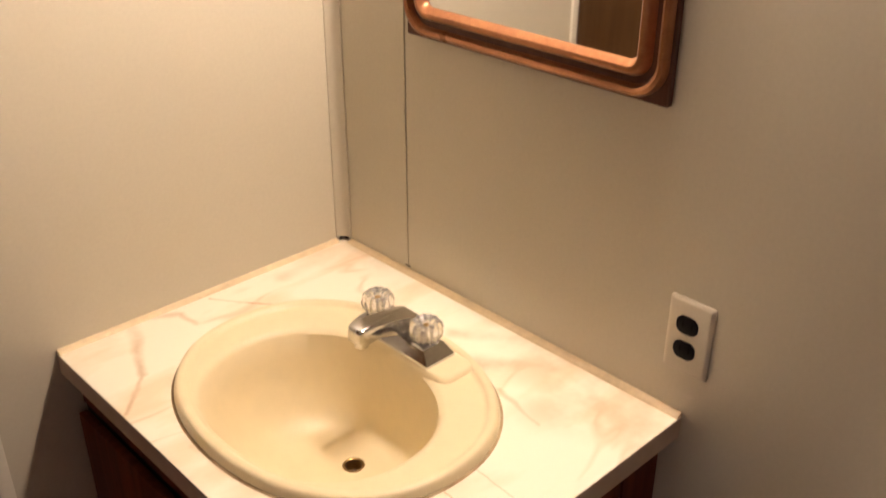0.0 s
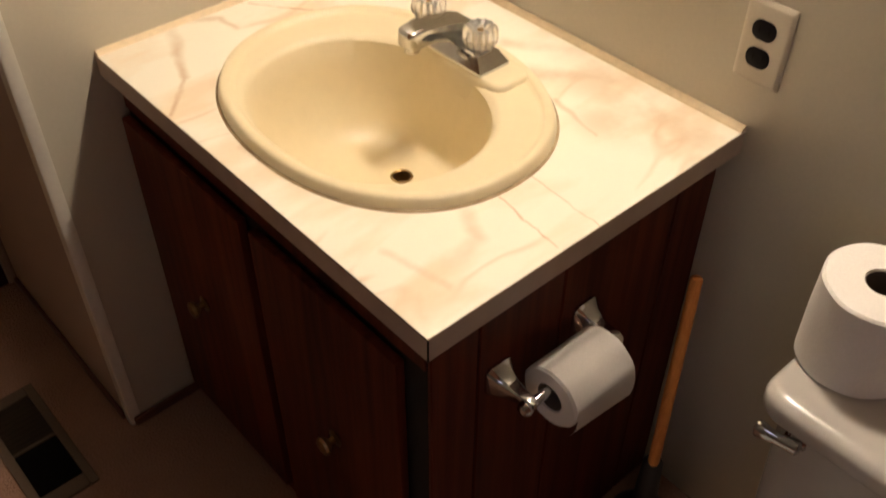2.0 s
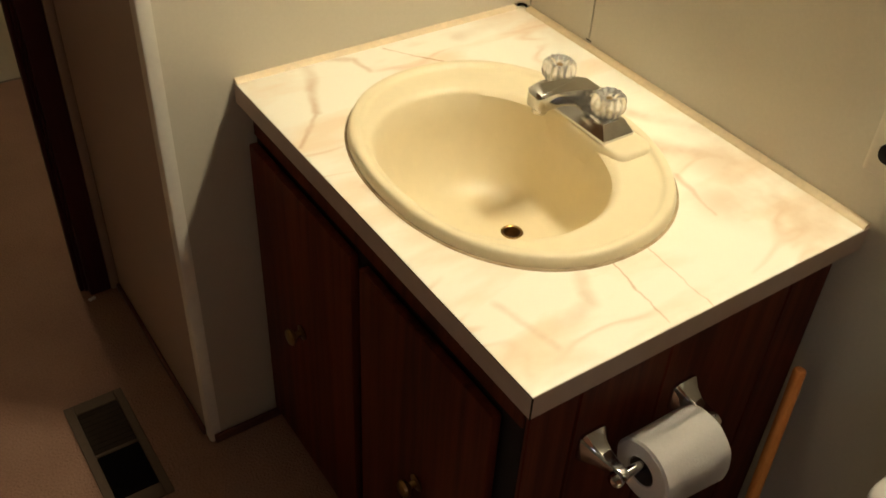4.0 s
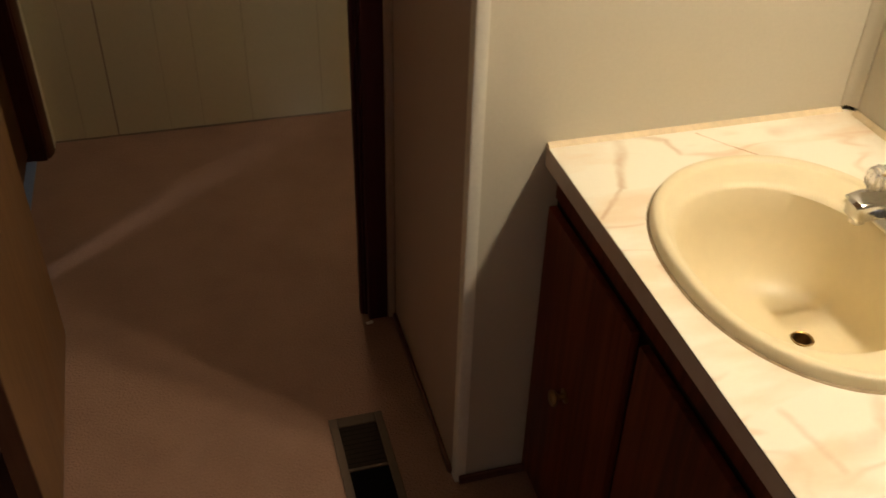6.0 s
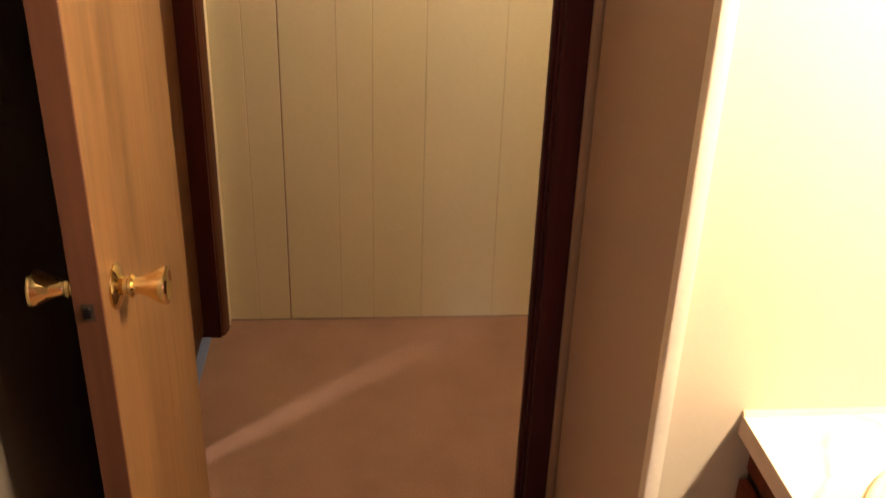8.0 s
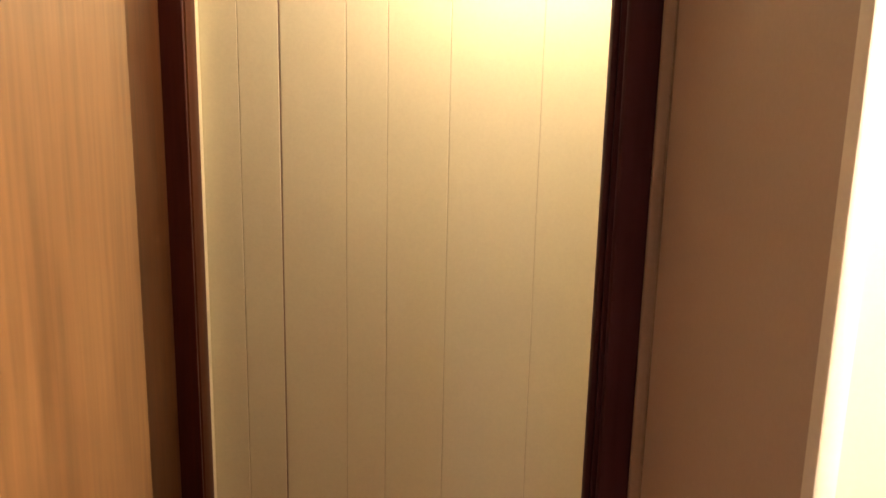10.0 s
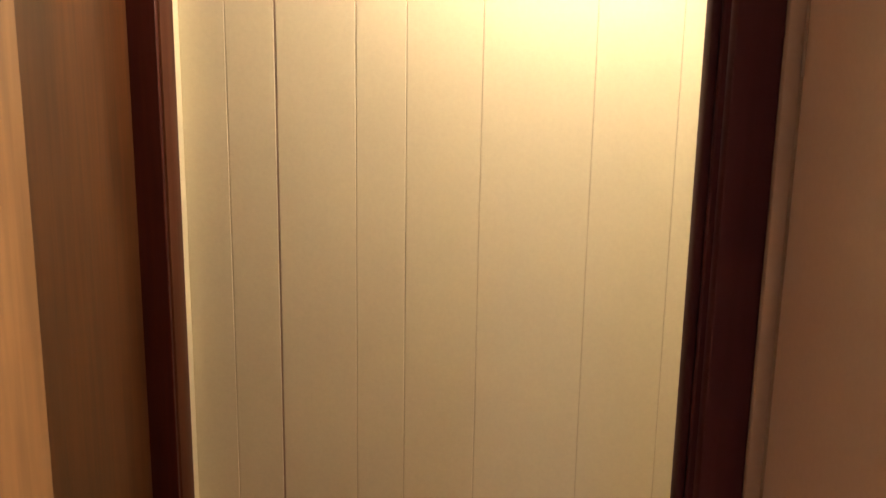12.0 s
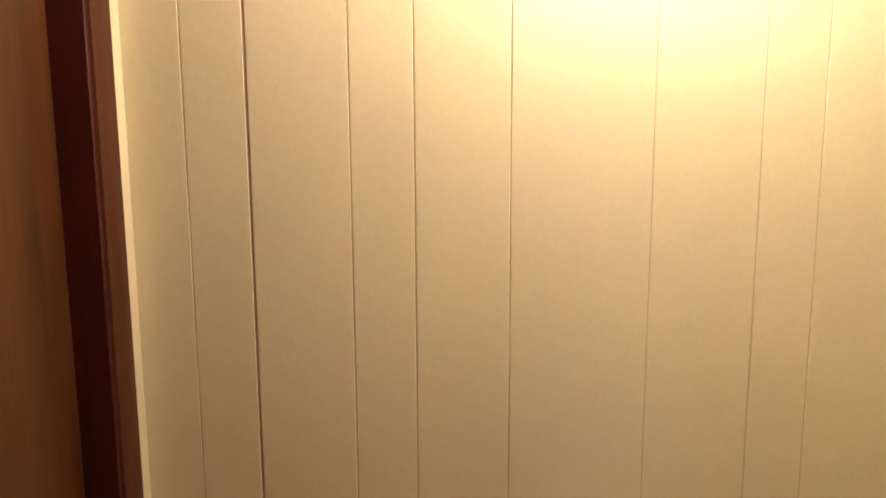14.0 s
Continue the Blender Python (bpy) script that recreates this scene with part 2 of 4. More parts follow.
    L.new(mix2.outputs["Result"], b.inputs["Base Color"])
    b.inputs["Roughness"].default_value = 0.42
    fine = N.new("ShaderNodeTexNoise")
    fine.inputs["Scale"].default_value = 220
    L.new(geo.outputs["Position"], fine.inputs["Vector"])
    bp = N.new("ShaderNodeBump")
    bp.inputs["Strength"].default_value, bp.inputs["Distance"].default_value = 0.06, 0.001
    L.new(fine.outputs[0], bp.inputs["Height"])
    L.new(bp.outputs[0], b.inputs["Normal"])
    return mat


def glow(name, color, strength):
    mat = bpy.data.materials.new(name)
    mat.use_nodes = True
    b = mat.node_tree.nodes["Principled BSDF"]
    b.inputs["Base Color"].default_value = (0.9, 0.88, 0.82, 1)
    b.inputs["Emission Color"].default_value = (*color, 1)
    b.inputs["Emission Strength"].default_value = strength
    return mat


def clear(name, tint, rough, ior, weight=1.0):
    mat = bpy.data.materials.new(name)
    mat.use_nodes = True
    b = mat.node_tree.nodes["Principled BSDF"]
    b.inputs["Base Color"].default_value = (*tint, 1)
    b.inputs["Roughness"].default_value = rough
    b.inputs["IOR"].default_value = ior
    b.inputs["Transmission Weight"].default_value = weight
    return mat


WALL = material("cream_wall_board", (0.575, 0.525, 0.42), rough=0.42, var=0.035, big=1.7, grain=160, bump=0.05)
WALL_HALL = material("cream_hall_panelling", (0.70, 0.645, 0.48), rough=0.45, var=0.04, big=1.9, grain=140, bump=0.02)
# alcove board: darker than the cream ones, with its dim light in the colour
WALL_ALCOVE = material("shaded_tan_wall_board", (0.46, 0.358, 0.285), rough=0.5, var=0.04, big=2.0, grain=150, bump=0.05)
TRIM_WHITE = material("ivory_trim_paint", (0.80, 0.76, 0.66), rough=0.4, var=0.05, big=6, grain=120, bump=0.05)
GAP = material("dark_joint_gap", (0.06, 0.045, 0.03), rough=0.9, var=0.2, bump=0)
# invented dark finish for the unseen south wall, soaks up bounced light
WALL_BOUNCE_CUT = wood("brown_bounce_cut_wood", (0.20, 0.085, 0.045), (0.13, 0.052, 0.028))
# tan board darkened so that less light bounces back into the bathroom
WALL_DARKENED = material("darkened_tan_wall_board", (0.16, 0.14, 0.115), rough=0.6, var=0.05, big=2.0, grain=150, bump=0.05)
TRIM_TAN = material("tan_trim_paint", (0.34, 0.255, 0.195), rough=0.5, var=0.06, big=6, grain=120, bump=0.05, spec=0.2)
GROOVE_HALL = material("tan_panel_groove", (0.50, 0.43, 0.30), rough=0.9, var=0.15, bump=0)
GROOVE = material("brown_groove", (0.30, 0.22, 0.16), rough=0.9, var=0.2, bump=0)
# far darker than off-white paint: holds down the light bounced off the ceiling
CEIL = material("darkened_ceiling_paint", (0.21, 0.19, 0.16), rough=0.8, var=0.04, grain=220, bump=0.2)
CARPET = material("pinkish_tan_carpet", (0.335, 0.195, 0.138), rough=0.95, second=(0.265, 0.150, 0.104), big=7.0, grain=210, bump=1.0, mix_lo=0.36, mix_hi=0.64, spec=0.1,
                  distance=0.006)
VINYL = material("grey_blue_vinyl", (0.13, 0.18, 0.31), rough=0.5, var=0.1)
OAK = wood("light_oak_veneer", (0.205, 0.104, 0.043), (0.118, 0.056, 0.022), rough=0.42, scale=6.0, along=0.08)
HALL_OAK = wood("mid_oak_veneer", (0.092, 0.032, 0.0100), (0.042, 0.0140, 0.0045), rough=0.45, scale=6.0, along=0.08)
DOOR_EDGE = wood("dark_stained_door_edge", (0.088, 0.035, 0.021), (0.058, 0.022, 0.013), rough=0.5, spec=0.15)
JAMB = wood("dark_red_brown_jamb", (0.070, 0.014, 0.009), (0.042, 0.009, 0.007), rough=0.5, coat=0.0, spec=0.15)
JAMB_DARK = wood("dark_plum_brown_jamb", (0.060, 0.0170, 0.021), (0.041, 0.0115, 0.0145), rough=0.5, coat=0.0, spec=0.15)
CASING = wood("brown_casing", (0.095, 0.033, 0.018), (0.064, 0.021, 0.012), rough=0.5, spec=0.15)
CABINET = wood("dark_walnut_cabinet", (0.145, 0.031, 0.013), (0.050, 0.010, 0.005), rough=0.5, scale=7, coat=0.0, spec=0.12)
# black in place of walnut: shade in the gaps painted on the frame boards
CABINET_SHADE = material("black_cabinet_gap_shade", (0.012, 0.008, 0.006), rough=0.9, bump=0)
BASE_WOOD = wood("brown_quarter_round", (0.14, 0.06, 0.035), (0.09, 0.035, 0.02))
LAMINATE = marble("cream_marble_laminate")
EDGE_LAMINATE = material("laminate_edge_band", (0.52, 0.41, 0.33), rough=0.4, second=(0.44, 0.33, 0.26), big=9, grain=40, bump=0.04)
CAULK = material("cream_caulk", (0.76, 0.61, 0.39), rough=0.5, var=0.1, big=20, grain=100, bump=0.1)
# sealant browned to carry the shadow line between rim and counter
SEAL_AND_SHADE = material("brown_sealant_and_shade", (0.26, 0.17, 0.08), rough=0.7, second=(0.50, 0.38, 0.22), big=18, grain=60, bump=0.1)
BISQUE = material("bisque_porcelain", (0.79, 0.68, 0.45), rough=0.42, var=0.03, big=4, grain=60, bump=0.0, coat=0.06, rough_var=0.04)
PORCELAIN = material("white_porcelain", (0.50, 0.47, 0.43), rough=0.22, var=0.03, big=4, grain=60, bump=0.0, coat=0.15, rough_var=0.04)
CHROME = material("worn_chrome", (0.58, 0.58, 0.59), rough=0.09, metal=1.0, var=0.06, big=40, grain=200, bump=0.02, rough_var=0.08)
TAP_CHROME = material("dulled_tap_chrome", (0.66, 0.66, 0.67), rough=0.12, metal=1.0, var=0.08, big=40, grain=200, bump=0.02, rough_var=0.08)
BRASS = material("polished_brass", (0.78, 0.60, 0.30), rough=0.07, metal=1.0, var=0.08, big=40, grain=180, bump=0.02, rough_var=0.07)
OLD_BRASS = material("antique_brass", (0.30, 0.19, 0.075), rough=0.35, metal=1.0, var=0.2, big=60, grain=200, bump=0.1)
ACRYLIC = clear("clear_acrylic", (0.98, 0.96, 0.91), 0.18, 1.46, 0.82)
MIRROR = material("mirror_silver", (0.86, 0.87, 0.86), rough=0.03, metal=1.0, var=0.01, bump=0, rough_var=0.01)
BRONZE = material("bronze_painted_wood", (0.44, 0.20, 0.088), rough=0.30, metal=0.5, second=(0.30, 0.12, 0.055), big=10, grain=110, bump=0.1, distance=0.0006)
BRONZE_DARK = wood("dark_bronze_wood", (0.12, 0.045, 0.025), (0.08, 0.03, 0.018), rough=0.4)
PLATE = material("ivory_plastic", (0.62, 0.56, 0.45), rough=0.35, var=0.03, big=20, grain=200, bump=0.02)
SOCKET = material("dark_brown_plastic", (0.006, 0.0045, 0.006), rough=0.45, var=0.15, big=40, grain=200, bump=0.02, spec=0.08)
PAPER = material("white_tissue_paper", (0.86, 0.82, 0.77), rough=0.95, var=0.04, big=25, grain=300, bump=0.15, distance=0.002)
# cardboard below its own tone, the tube's inner shade put into the colour
CARD = material("shaded_grey_cardboard", (0.15, 0.115, 0.09), rough=0.9, var=0.1)
# flat black that stands for the shade inside holes and openings
BLACK = material("black_hollow_shade", (0.006, 0.005, 0.005), rough=0.9, bump=0, spec=0.05)
RUBBER = material("black_rubber", (0.018, 0.016, 0.016), rough=0.6, var=0.2)
STICK = wood("orange_stained_dowel", (0.62, 0.24, 0.06), (0.46, 0.15, 0.035), rough=0.4, scale=30)
REGISTER = material("tan_painted_metal", (0.105, 0.070, 0.048), rough=0.6, var=0.1, big=15, grain=150, bump=0.08, spec=0.15)
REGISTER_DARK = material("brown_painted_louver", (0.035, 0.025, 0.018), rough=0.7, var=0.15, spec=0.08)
BULB = glow("lit_frosted_bulb", WARM, BATH_GLOW)
BULB_HALL = glow("lit_hall_globe", WARM_HALL, HALL_GLOW)
FROST = clear("frosted_glass", (0.95, 0.97, 1.0), 0.5, 1.45)

# ---------------- the large structure ----------------
H = 2.20                      # ceilings
XE, YD = -0.675, 0.53         # end of the basin wall; bathroom side of the doorway wall
YH, XL = 1.59, -1.517         # far hall wall; hall side wall
XW, YS = -1.62, -2.20         # bathroom walls behind the door and behind the walker

solo("floor", boxes((XW, 1.35, YS, YH + 0.02, -0.06, 0.0)), CARPET, "pinkish tan short-pile carpet running through the doorway", "floor", "structure")
solo("floor_side_room", boxes((-3.5, XW, -1.30, YH + 0.9, -0.06, -0.004)), VINYL, "grey-blue floor of the next room", "floor", "structure")
solo("ceiling", boxes((XW - 0.05, 1.35, YS - 0.1, YH + 1.0, H, H + 0.08), (-3.58, XW - 0.05, -1.38, YH + 1.0, H, H + 0.08)), CEIL, "plain off-white ceiling, darkened to cut bounce light", "ceiling", "structure")

# basin wall with the mirror: board panels with an open joint
wall_mirror = thing("wall_east", 0.04, -1.0, 0, label="cream board wall behind the basin with a dark joint", category="wall", kind="structure")
part("backing", boxes((0.006, 0.09, YS, 0.0, 0, H)), GAP, wall_mirror, smooth=False)
for y0, y1 in ((-0.1758, -0.012), (-1.396, -0.1782), (YS, -1.3985)):
    part("panel", boxes((0.0, 0.006, y0, y1, 0.0, H), bevel=0.0006), WALL, wall_mirror, smooth=False)
part("joint_clip", boxes((-0.0012, 0.0, -0.1835, -0.171, 0.7775, 0.7795)), GAP, wall_mirror)

wall_left = thing("wall_north", -0.3, 0.04, 0, label="smooth cream board wall beside the basin", category="wall", kind="structure")
part("panel", boxes((XE + 0.003, -0.012, 0.0, 0.055, 0.0, H)), WALL, wall_left, smooth=False)
part("core", boxes((-0.012, 0.09, 0.0, 0.055, 0.0, H)), GAP, wall_left, smooth=False)

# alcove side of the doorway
wall_alcove = thing("wall_alcove", XE + 0.02, 0.3, 0, label="board wall between the basin and the doorway, its shade put into the tan colour", category="wall", kind="structure")
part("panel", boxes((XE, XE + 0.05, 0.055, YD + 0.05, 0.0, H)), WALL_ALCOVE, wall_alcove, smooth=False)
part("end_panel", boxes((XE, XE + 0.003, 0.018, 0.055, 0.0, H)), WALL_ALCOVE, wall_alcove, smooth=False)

# rounded corner bead at the free end, and the cove in the inner corner
bead = [(XE - 0.003, 0.019), (XE - 0.003, 0.002), (XE - 0.0015, -0.002), (XE + 0.002, -0.004), (XE + 0.019, -0.004), (XE + 0.020, 0.0), (XE + 0.006, 0.006), (XE, 0.020)]
solo("trim_corner_bead", prism(bead, 0.0, H), TRIM_WHITE, "ivory rounded corner bead on the wall end", "trim", "structure")
cove = [(0.0, 0.0), (-0.020, 0.0), (-0.020, -0.003), (-0.012, -0.006), (-0.006, -0.012), (-0.003, -0.022), (0.0, -0.022)]
solo("trim_inner_corner", prism(cove, 0.776, H), WALL, "cream cove moulding in the corner above the counter", "trim", "structure")

# doorway wall, header, hinge side
solo("wall_doorway", boxes((XE, 1.35, YD + 0.05, YD + 0.075, 0.0, H)), WALL_HALL, "cream hall wall beside the doorway", "wall", "structure", smooth=False)
solo("wall_over_door", boxes((-1.47, -0.695, YD + 0.02, YD + 0.13, 2.06, H)), WALL, "cream wall above the doorway", "wall", "structure", smooth=False)
solo("wall_hinge_side", boxes((XW - 0.05, -1.515, YD + 0.10, YD + 0.155, 0.0, H)), WALL, "cream wall on the hinge side of the doorway", "wall", "structure", smooth=False)

frame_1 = thing("door_frame_1", -1.1, 0.6, 0, label="dark red-brown stained wooden frame of the bathroom doorway", category="door frame", kind="structure")
part("casing", boxes((-0.742, -0.695, YD - 0.002, YD + 0.02, 0.0, 2.10), bevel=0.004, seg=2), JAMB_DARK, frame_1)
part("jamb", boxes((-0.748, -0.676, YD + 0.02, YD + 0.07, 0.0, 2.06), bevel=0.002), JAMB_DARK, frame_1)
part("stop", boxes((-0.758, -0.748, YD + 0.024, YD + 0.045, 0.0, 2.05), bevel=0.003, seg=2), JAMB_DARK, frame_1)
part("hinge_jamb", boxes((-1.515, -1.486, YD + 0.122, YD + 0.165, 0.0, 2.06), bevel=0.003), JAMB_DARK, frame_1)
part("hinge_casing", boxes((-1.56, -1.50, YD + 0.085, YD + 0.0995, 0.0, 2.10), bevel=0.003), JAMB_DARK, frame_1)
part("head", boxes((-1.475, -0.695, YD, YD + 0.15, 2.06, 2.085), bevel=0.003), JAMB_DARK, frame_1)
part("strike_plate", boxes((-0.7495, -0.7475, YD + 0.048, YD + 0.066, 0.92, 0.975), bevel=0.0004), OLD_BRASS, frame_1)
solo("trim_jamb_strip", boxes((-0.695, XE - 0.003, YD - 0.006, YD + 0.02, 0.0, H), bevel=0.004, seg=2), TRIM_TAN, "narrow tan strip where the wall meets the frame", "trim", "structure")
solo("trim_shadow_joint", boxes((XE - 0.0029, XE - 0.0004, YD - 0.0035, YD + 0.02, 0.0, H)), GROOVE, "dark open joint beside the strip", "trim", "structure")
solo("baseboard_alcove", boxes((XE - 0.010, XE - 0.0005, 0.02, YD - 0.006, 0.0, 0.016), bevel=0.004, seg=2), BASE_WOOD, "thin brown base moulding along the alcove wall", "baseboard", "structure")
solo("baseboard_basin", boxes((XE + 0.004, -0.527, -0.012, -0.0045, 0.0, 0.022), bevel=0.003, seg=2), BASE_WOOD, "thin brown base moulding beside the cabinet", "baseboard", "structure")

# hall
wall_hall = thing("wall_hall", -0.3, YH + 0.03, 0, label="cream grooved panelling on the far hall wall", category="wall", kind="structure")
part("backing", boxes((XL - 0.2, 1.35, YH + 0.0016, YH + 0.09, 0.0, H)), GROOVE_HALL, wall_hall, smooth=False)
grooves = [XL - 0.06, -1.426, -1.326, -1.164, -1.061, -0.906, -0.675, -0.499, -0.400, -0.238, -0.135, 0.020, 0.251, 0.427, 0.526, 0.688, 0.791, 0.946, 1.177, 1.352]
for i, (a, b) in enumerate(zip(grooves, grooves[1:])):
    g0 = 0.0018 if i == 2 else 0.0006
    g1 = 0.0018 if i == 1 else 0.0007
    part("panel", boxes((a + g0, b - g1, YH, YH + 0.009, 0.0, H), bevel=0.0012), WALL_HALL, wall_hall, smooth=False)
part("joint", boxes((-1.3280, -1.3240, YH + 0.0010, YH + 0.0016, 0.0, H)), GROOVE, wall_hall, "dark open panel joint", smooth=False)
solo("baseboard_hall", boxes((XL, 1.35, YH - 0.004, YH - 0.0005, 0.0, 0.006), bevel=0.002), TRIM_TAN, "thin brown carpet edge along the panelling", "baseboard", "structure")
solo("wall_hall_end", boxes((1.35, 1.43, YD + 0.05, YH + 0.09, 0.0, H)), WALL_HALL, "plain end wall of the hall", "wall", "structure", smooth=False)
solo("wall_hall_corner", boxes((XL - 0.09, XL, 1.547, YH, 0.0, H), bevel=0.002), WALL_HALL, "narrow cream return in the hall corner", "wall", "structure", smooth=False)
solo("wall_hall_side", boxes((XL - 0.09, XL, YD + 0.155, 0.735, 0.0, H), (XL - 0.09, XL, 0.735, 1.547, 2.06, H)), WALL_HALL, "cream wall round the side door", "wall", "structure", smooth=False)
frame_2 = thing("door_frame_2", XL - 0.03, 1.15, 0, label="dark brown wooden frame of the side room door", category="door frame", kind="structure")
part("casing", prism([(-1.5335, 1.4965), (-1.529, 1.4975), (-1.522, 1.512), (-1.517, 1.530), (-1.5165, 1.5465), (-1.5335, 1.5465)], 0.0, 2.06), CASING, frame_2)
part("jamb", boxes((XL - 0.10, -1.5337, 1.484, 1.5465, 0.0, 2.06), bevel=0.0015), JAMB, frame_2)
part("latch_jamb", boxes((XL - 0.10, XL - 0.003, 0.736, 0.765, 0.0, 2.06), bevel=0.002), JAMB, frame_2)
part("head", boxes((XL - 0.10, XL - 0.003, 0.765, 1.484, 2.035, 2.06), bevel=0.002), JAMB, frame_2)

solo("threshold_floor", boxes((-1.64, -1.566, 0.766, 1.4835, 0.0, 0.0035)), VINYL, "blue-grey vinyl flooring in the side doorway", "floor", "structure")
door_2 = thing("door_2", -1.60, 1.482, 0, rz=0.0, label="mid-brown wooden side room door standing slightly ajar", category="door", kind="structure")
part("leaf", boxes((-1.622, -1.587, 0.858, 1.481, 0.022, 2.03), bevel=0.002), HALL_OAK, door_2)

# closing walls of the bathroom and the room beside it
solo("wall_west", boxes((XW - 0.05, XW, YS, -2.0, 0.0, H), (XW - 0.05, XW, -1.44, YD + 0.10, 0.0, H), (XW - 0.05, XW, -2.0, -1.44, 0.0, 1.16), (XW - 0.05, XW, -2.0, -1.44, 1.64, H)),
     WALL_DARKENED, "plain tan wall behind the open door, darkened to cut bounce light, with an added window", "wall", "structure", smooth=False)
solo("wall_south", boxes((XW, 0.09, YS - 0.09, YS, 0.0, H)), WALL_BOUNCE_CUT, "unseen wall, made dark brown wood to cut bounce light", "wall", "structure", smooth=False)
# out-of-view window added where the blue fill lamp stands
window_1 = thing("window_1", XW - 0.03, -1.72, 1.16, label="unseen frosted bathroom window, added to go with the blue fill lamp", category="window", kind="structure")
part("window_frame", boxes((XW - 0.045, XW - 0.008, -2.0, -1.97, 1.16, 1.64), (XW - 0.045, XW - 0.008, -1.47, -1.44, 1.16, 1.64), (XW - 0.045, XW - 0.008, -1.97, -1.47, 1.16, 1.19),
                           (XW - 0.045, XW - 0.008, -1.97, -1.47, 1.61, 1.64)), TRIM_WHITE, window_1)
part("pane", boxes((XW - 0.030, XW - 0.025, -1.97, -1.47, 1.19, 1.61)), FROST, window_1)
YR = -1.30                    # near end of the room beside the hall
solo("wall_side_room", boxes((-3.58, -3.5, YR, -1.17, 0.0, H), (-3.58, -3.5, -0.67, YH + 0.9, 0.0, H), (-3.58, -3.5, -1.17, -0.67, 0.0, 1.33), (-3.58, -3.5, -1.17, -0.67, 1.92, H),
                             (-3.58, XW - 0.05, YR - 0.08, YR, 0.0, H), (-3.5, XL - 0.09, YH + 0.9, YH + 0.98, 0.0, H), (XL - 0.09, XL - 0.02, YH + 0.09, YH + 0.9, 0.0, H)),
     WALL, "plain walls of the next room", "wall", "structure", smooth=False)

# ---------------- bathroom things ----------------
def vanity_cabinet():
    c = thing("vanity_cabinet", -0.27, -0.36, 0, label="dark walnut-stained vanity cabinet with two doors", category="cabinet")
    fx, sy = -0.527, -0.709
    for name, spec in (("front_frame", (fx + 0.004, fx + 0.016, sy + 0.008, -0.004, 0.0, 0.7305)), ("side_board", (fx + 0.016, -0.002, sy + 0.008, sy + 0.018, 0.0, 0.7305)),
                       ("side_board", (fx + 0.016, -0.002, -0.016, -0.004, 0.0, 0.7305)), ("back_board", (-0.010, -0.002, sy + 0.018, -0.016, 0.0, 0.7305)),
                       ("bottom_board", (fx + 0.016, -0.010, sy + 0.018, -0.016, 0.03, 0.045))):
        part(name, boxes(spec), CABINET_SHADE, c, smooth=False)
    part("toe_rail", boxes((fx, fx + 0.004, sy + 0.008, -0.004, 0.0, 0.035), bevel=0.001), CABINET, c)
    part("top_rail", boxes((fx, fx + 0.004, sy + 0.008, -0.004, 0.668, 0.7305), bevel=0.001), CABINET, c)
    for y0, y1, ky in ((-0.338, -0.016, -0.168), (-0.668, -0.362, -0.522)):
        d = part("door", boxes((fx - 0.016, fx - 0.001, y0, y1, 0.040, 0.662), bevel=0.003, seg=2), CABINET, c)
        k = lathe([(0.013, 0.0), (0.014, 0.002), (0.006, 0.004), (0.005, 0.012), (0.012, 0.017), (0.015, 0.022), (0.013, 0.026), (0.006, 0.028)], 20,
                  pose(fx - 0.016, ky, 0.375, 0, -90, 0))
        part("knob", k, OLD_BRASS, d, "small antique brass knob")
    cuts = [fx + 0.001, -0.4495, -0.3055, -0.0885, -0.003]
    for a, b in zip(cuts, cuts[1:]):
        part("plank", boxes((a + 0.0015, b - 0.0015, sy, sy + 0.007, 0.0, 0.7305), bevel=0.0015), CABINET, c)
    return c


vanity_cabinet()

SINK_C, SINK_A, SINK_B = (-0.3085, -0.3645), 0.2005, 0.2500
HC = 0.767


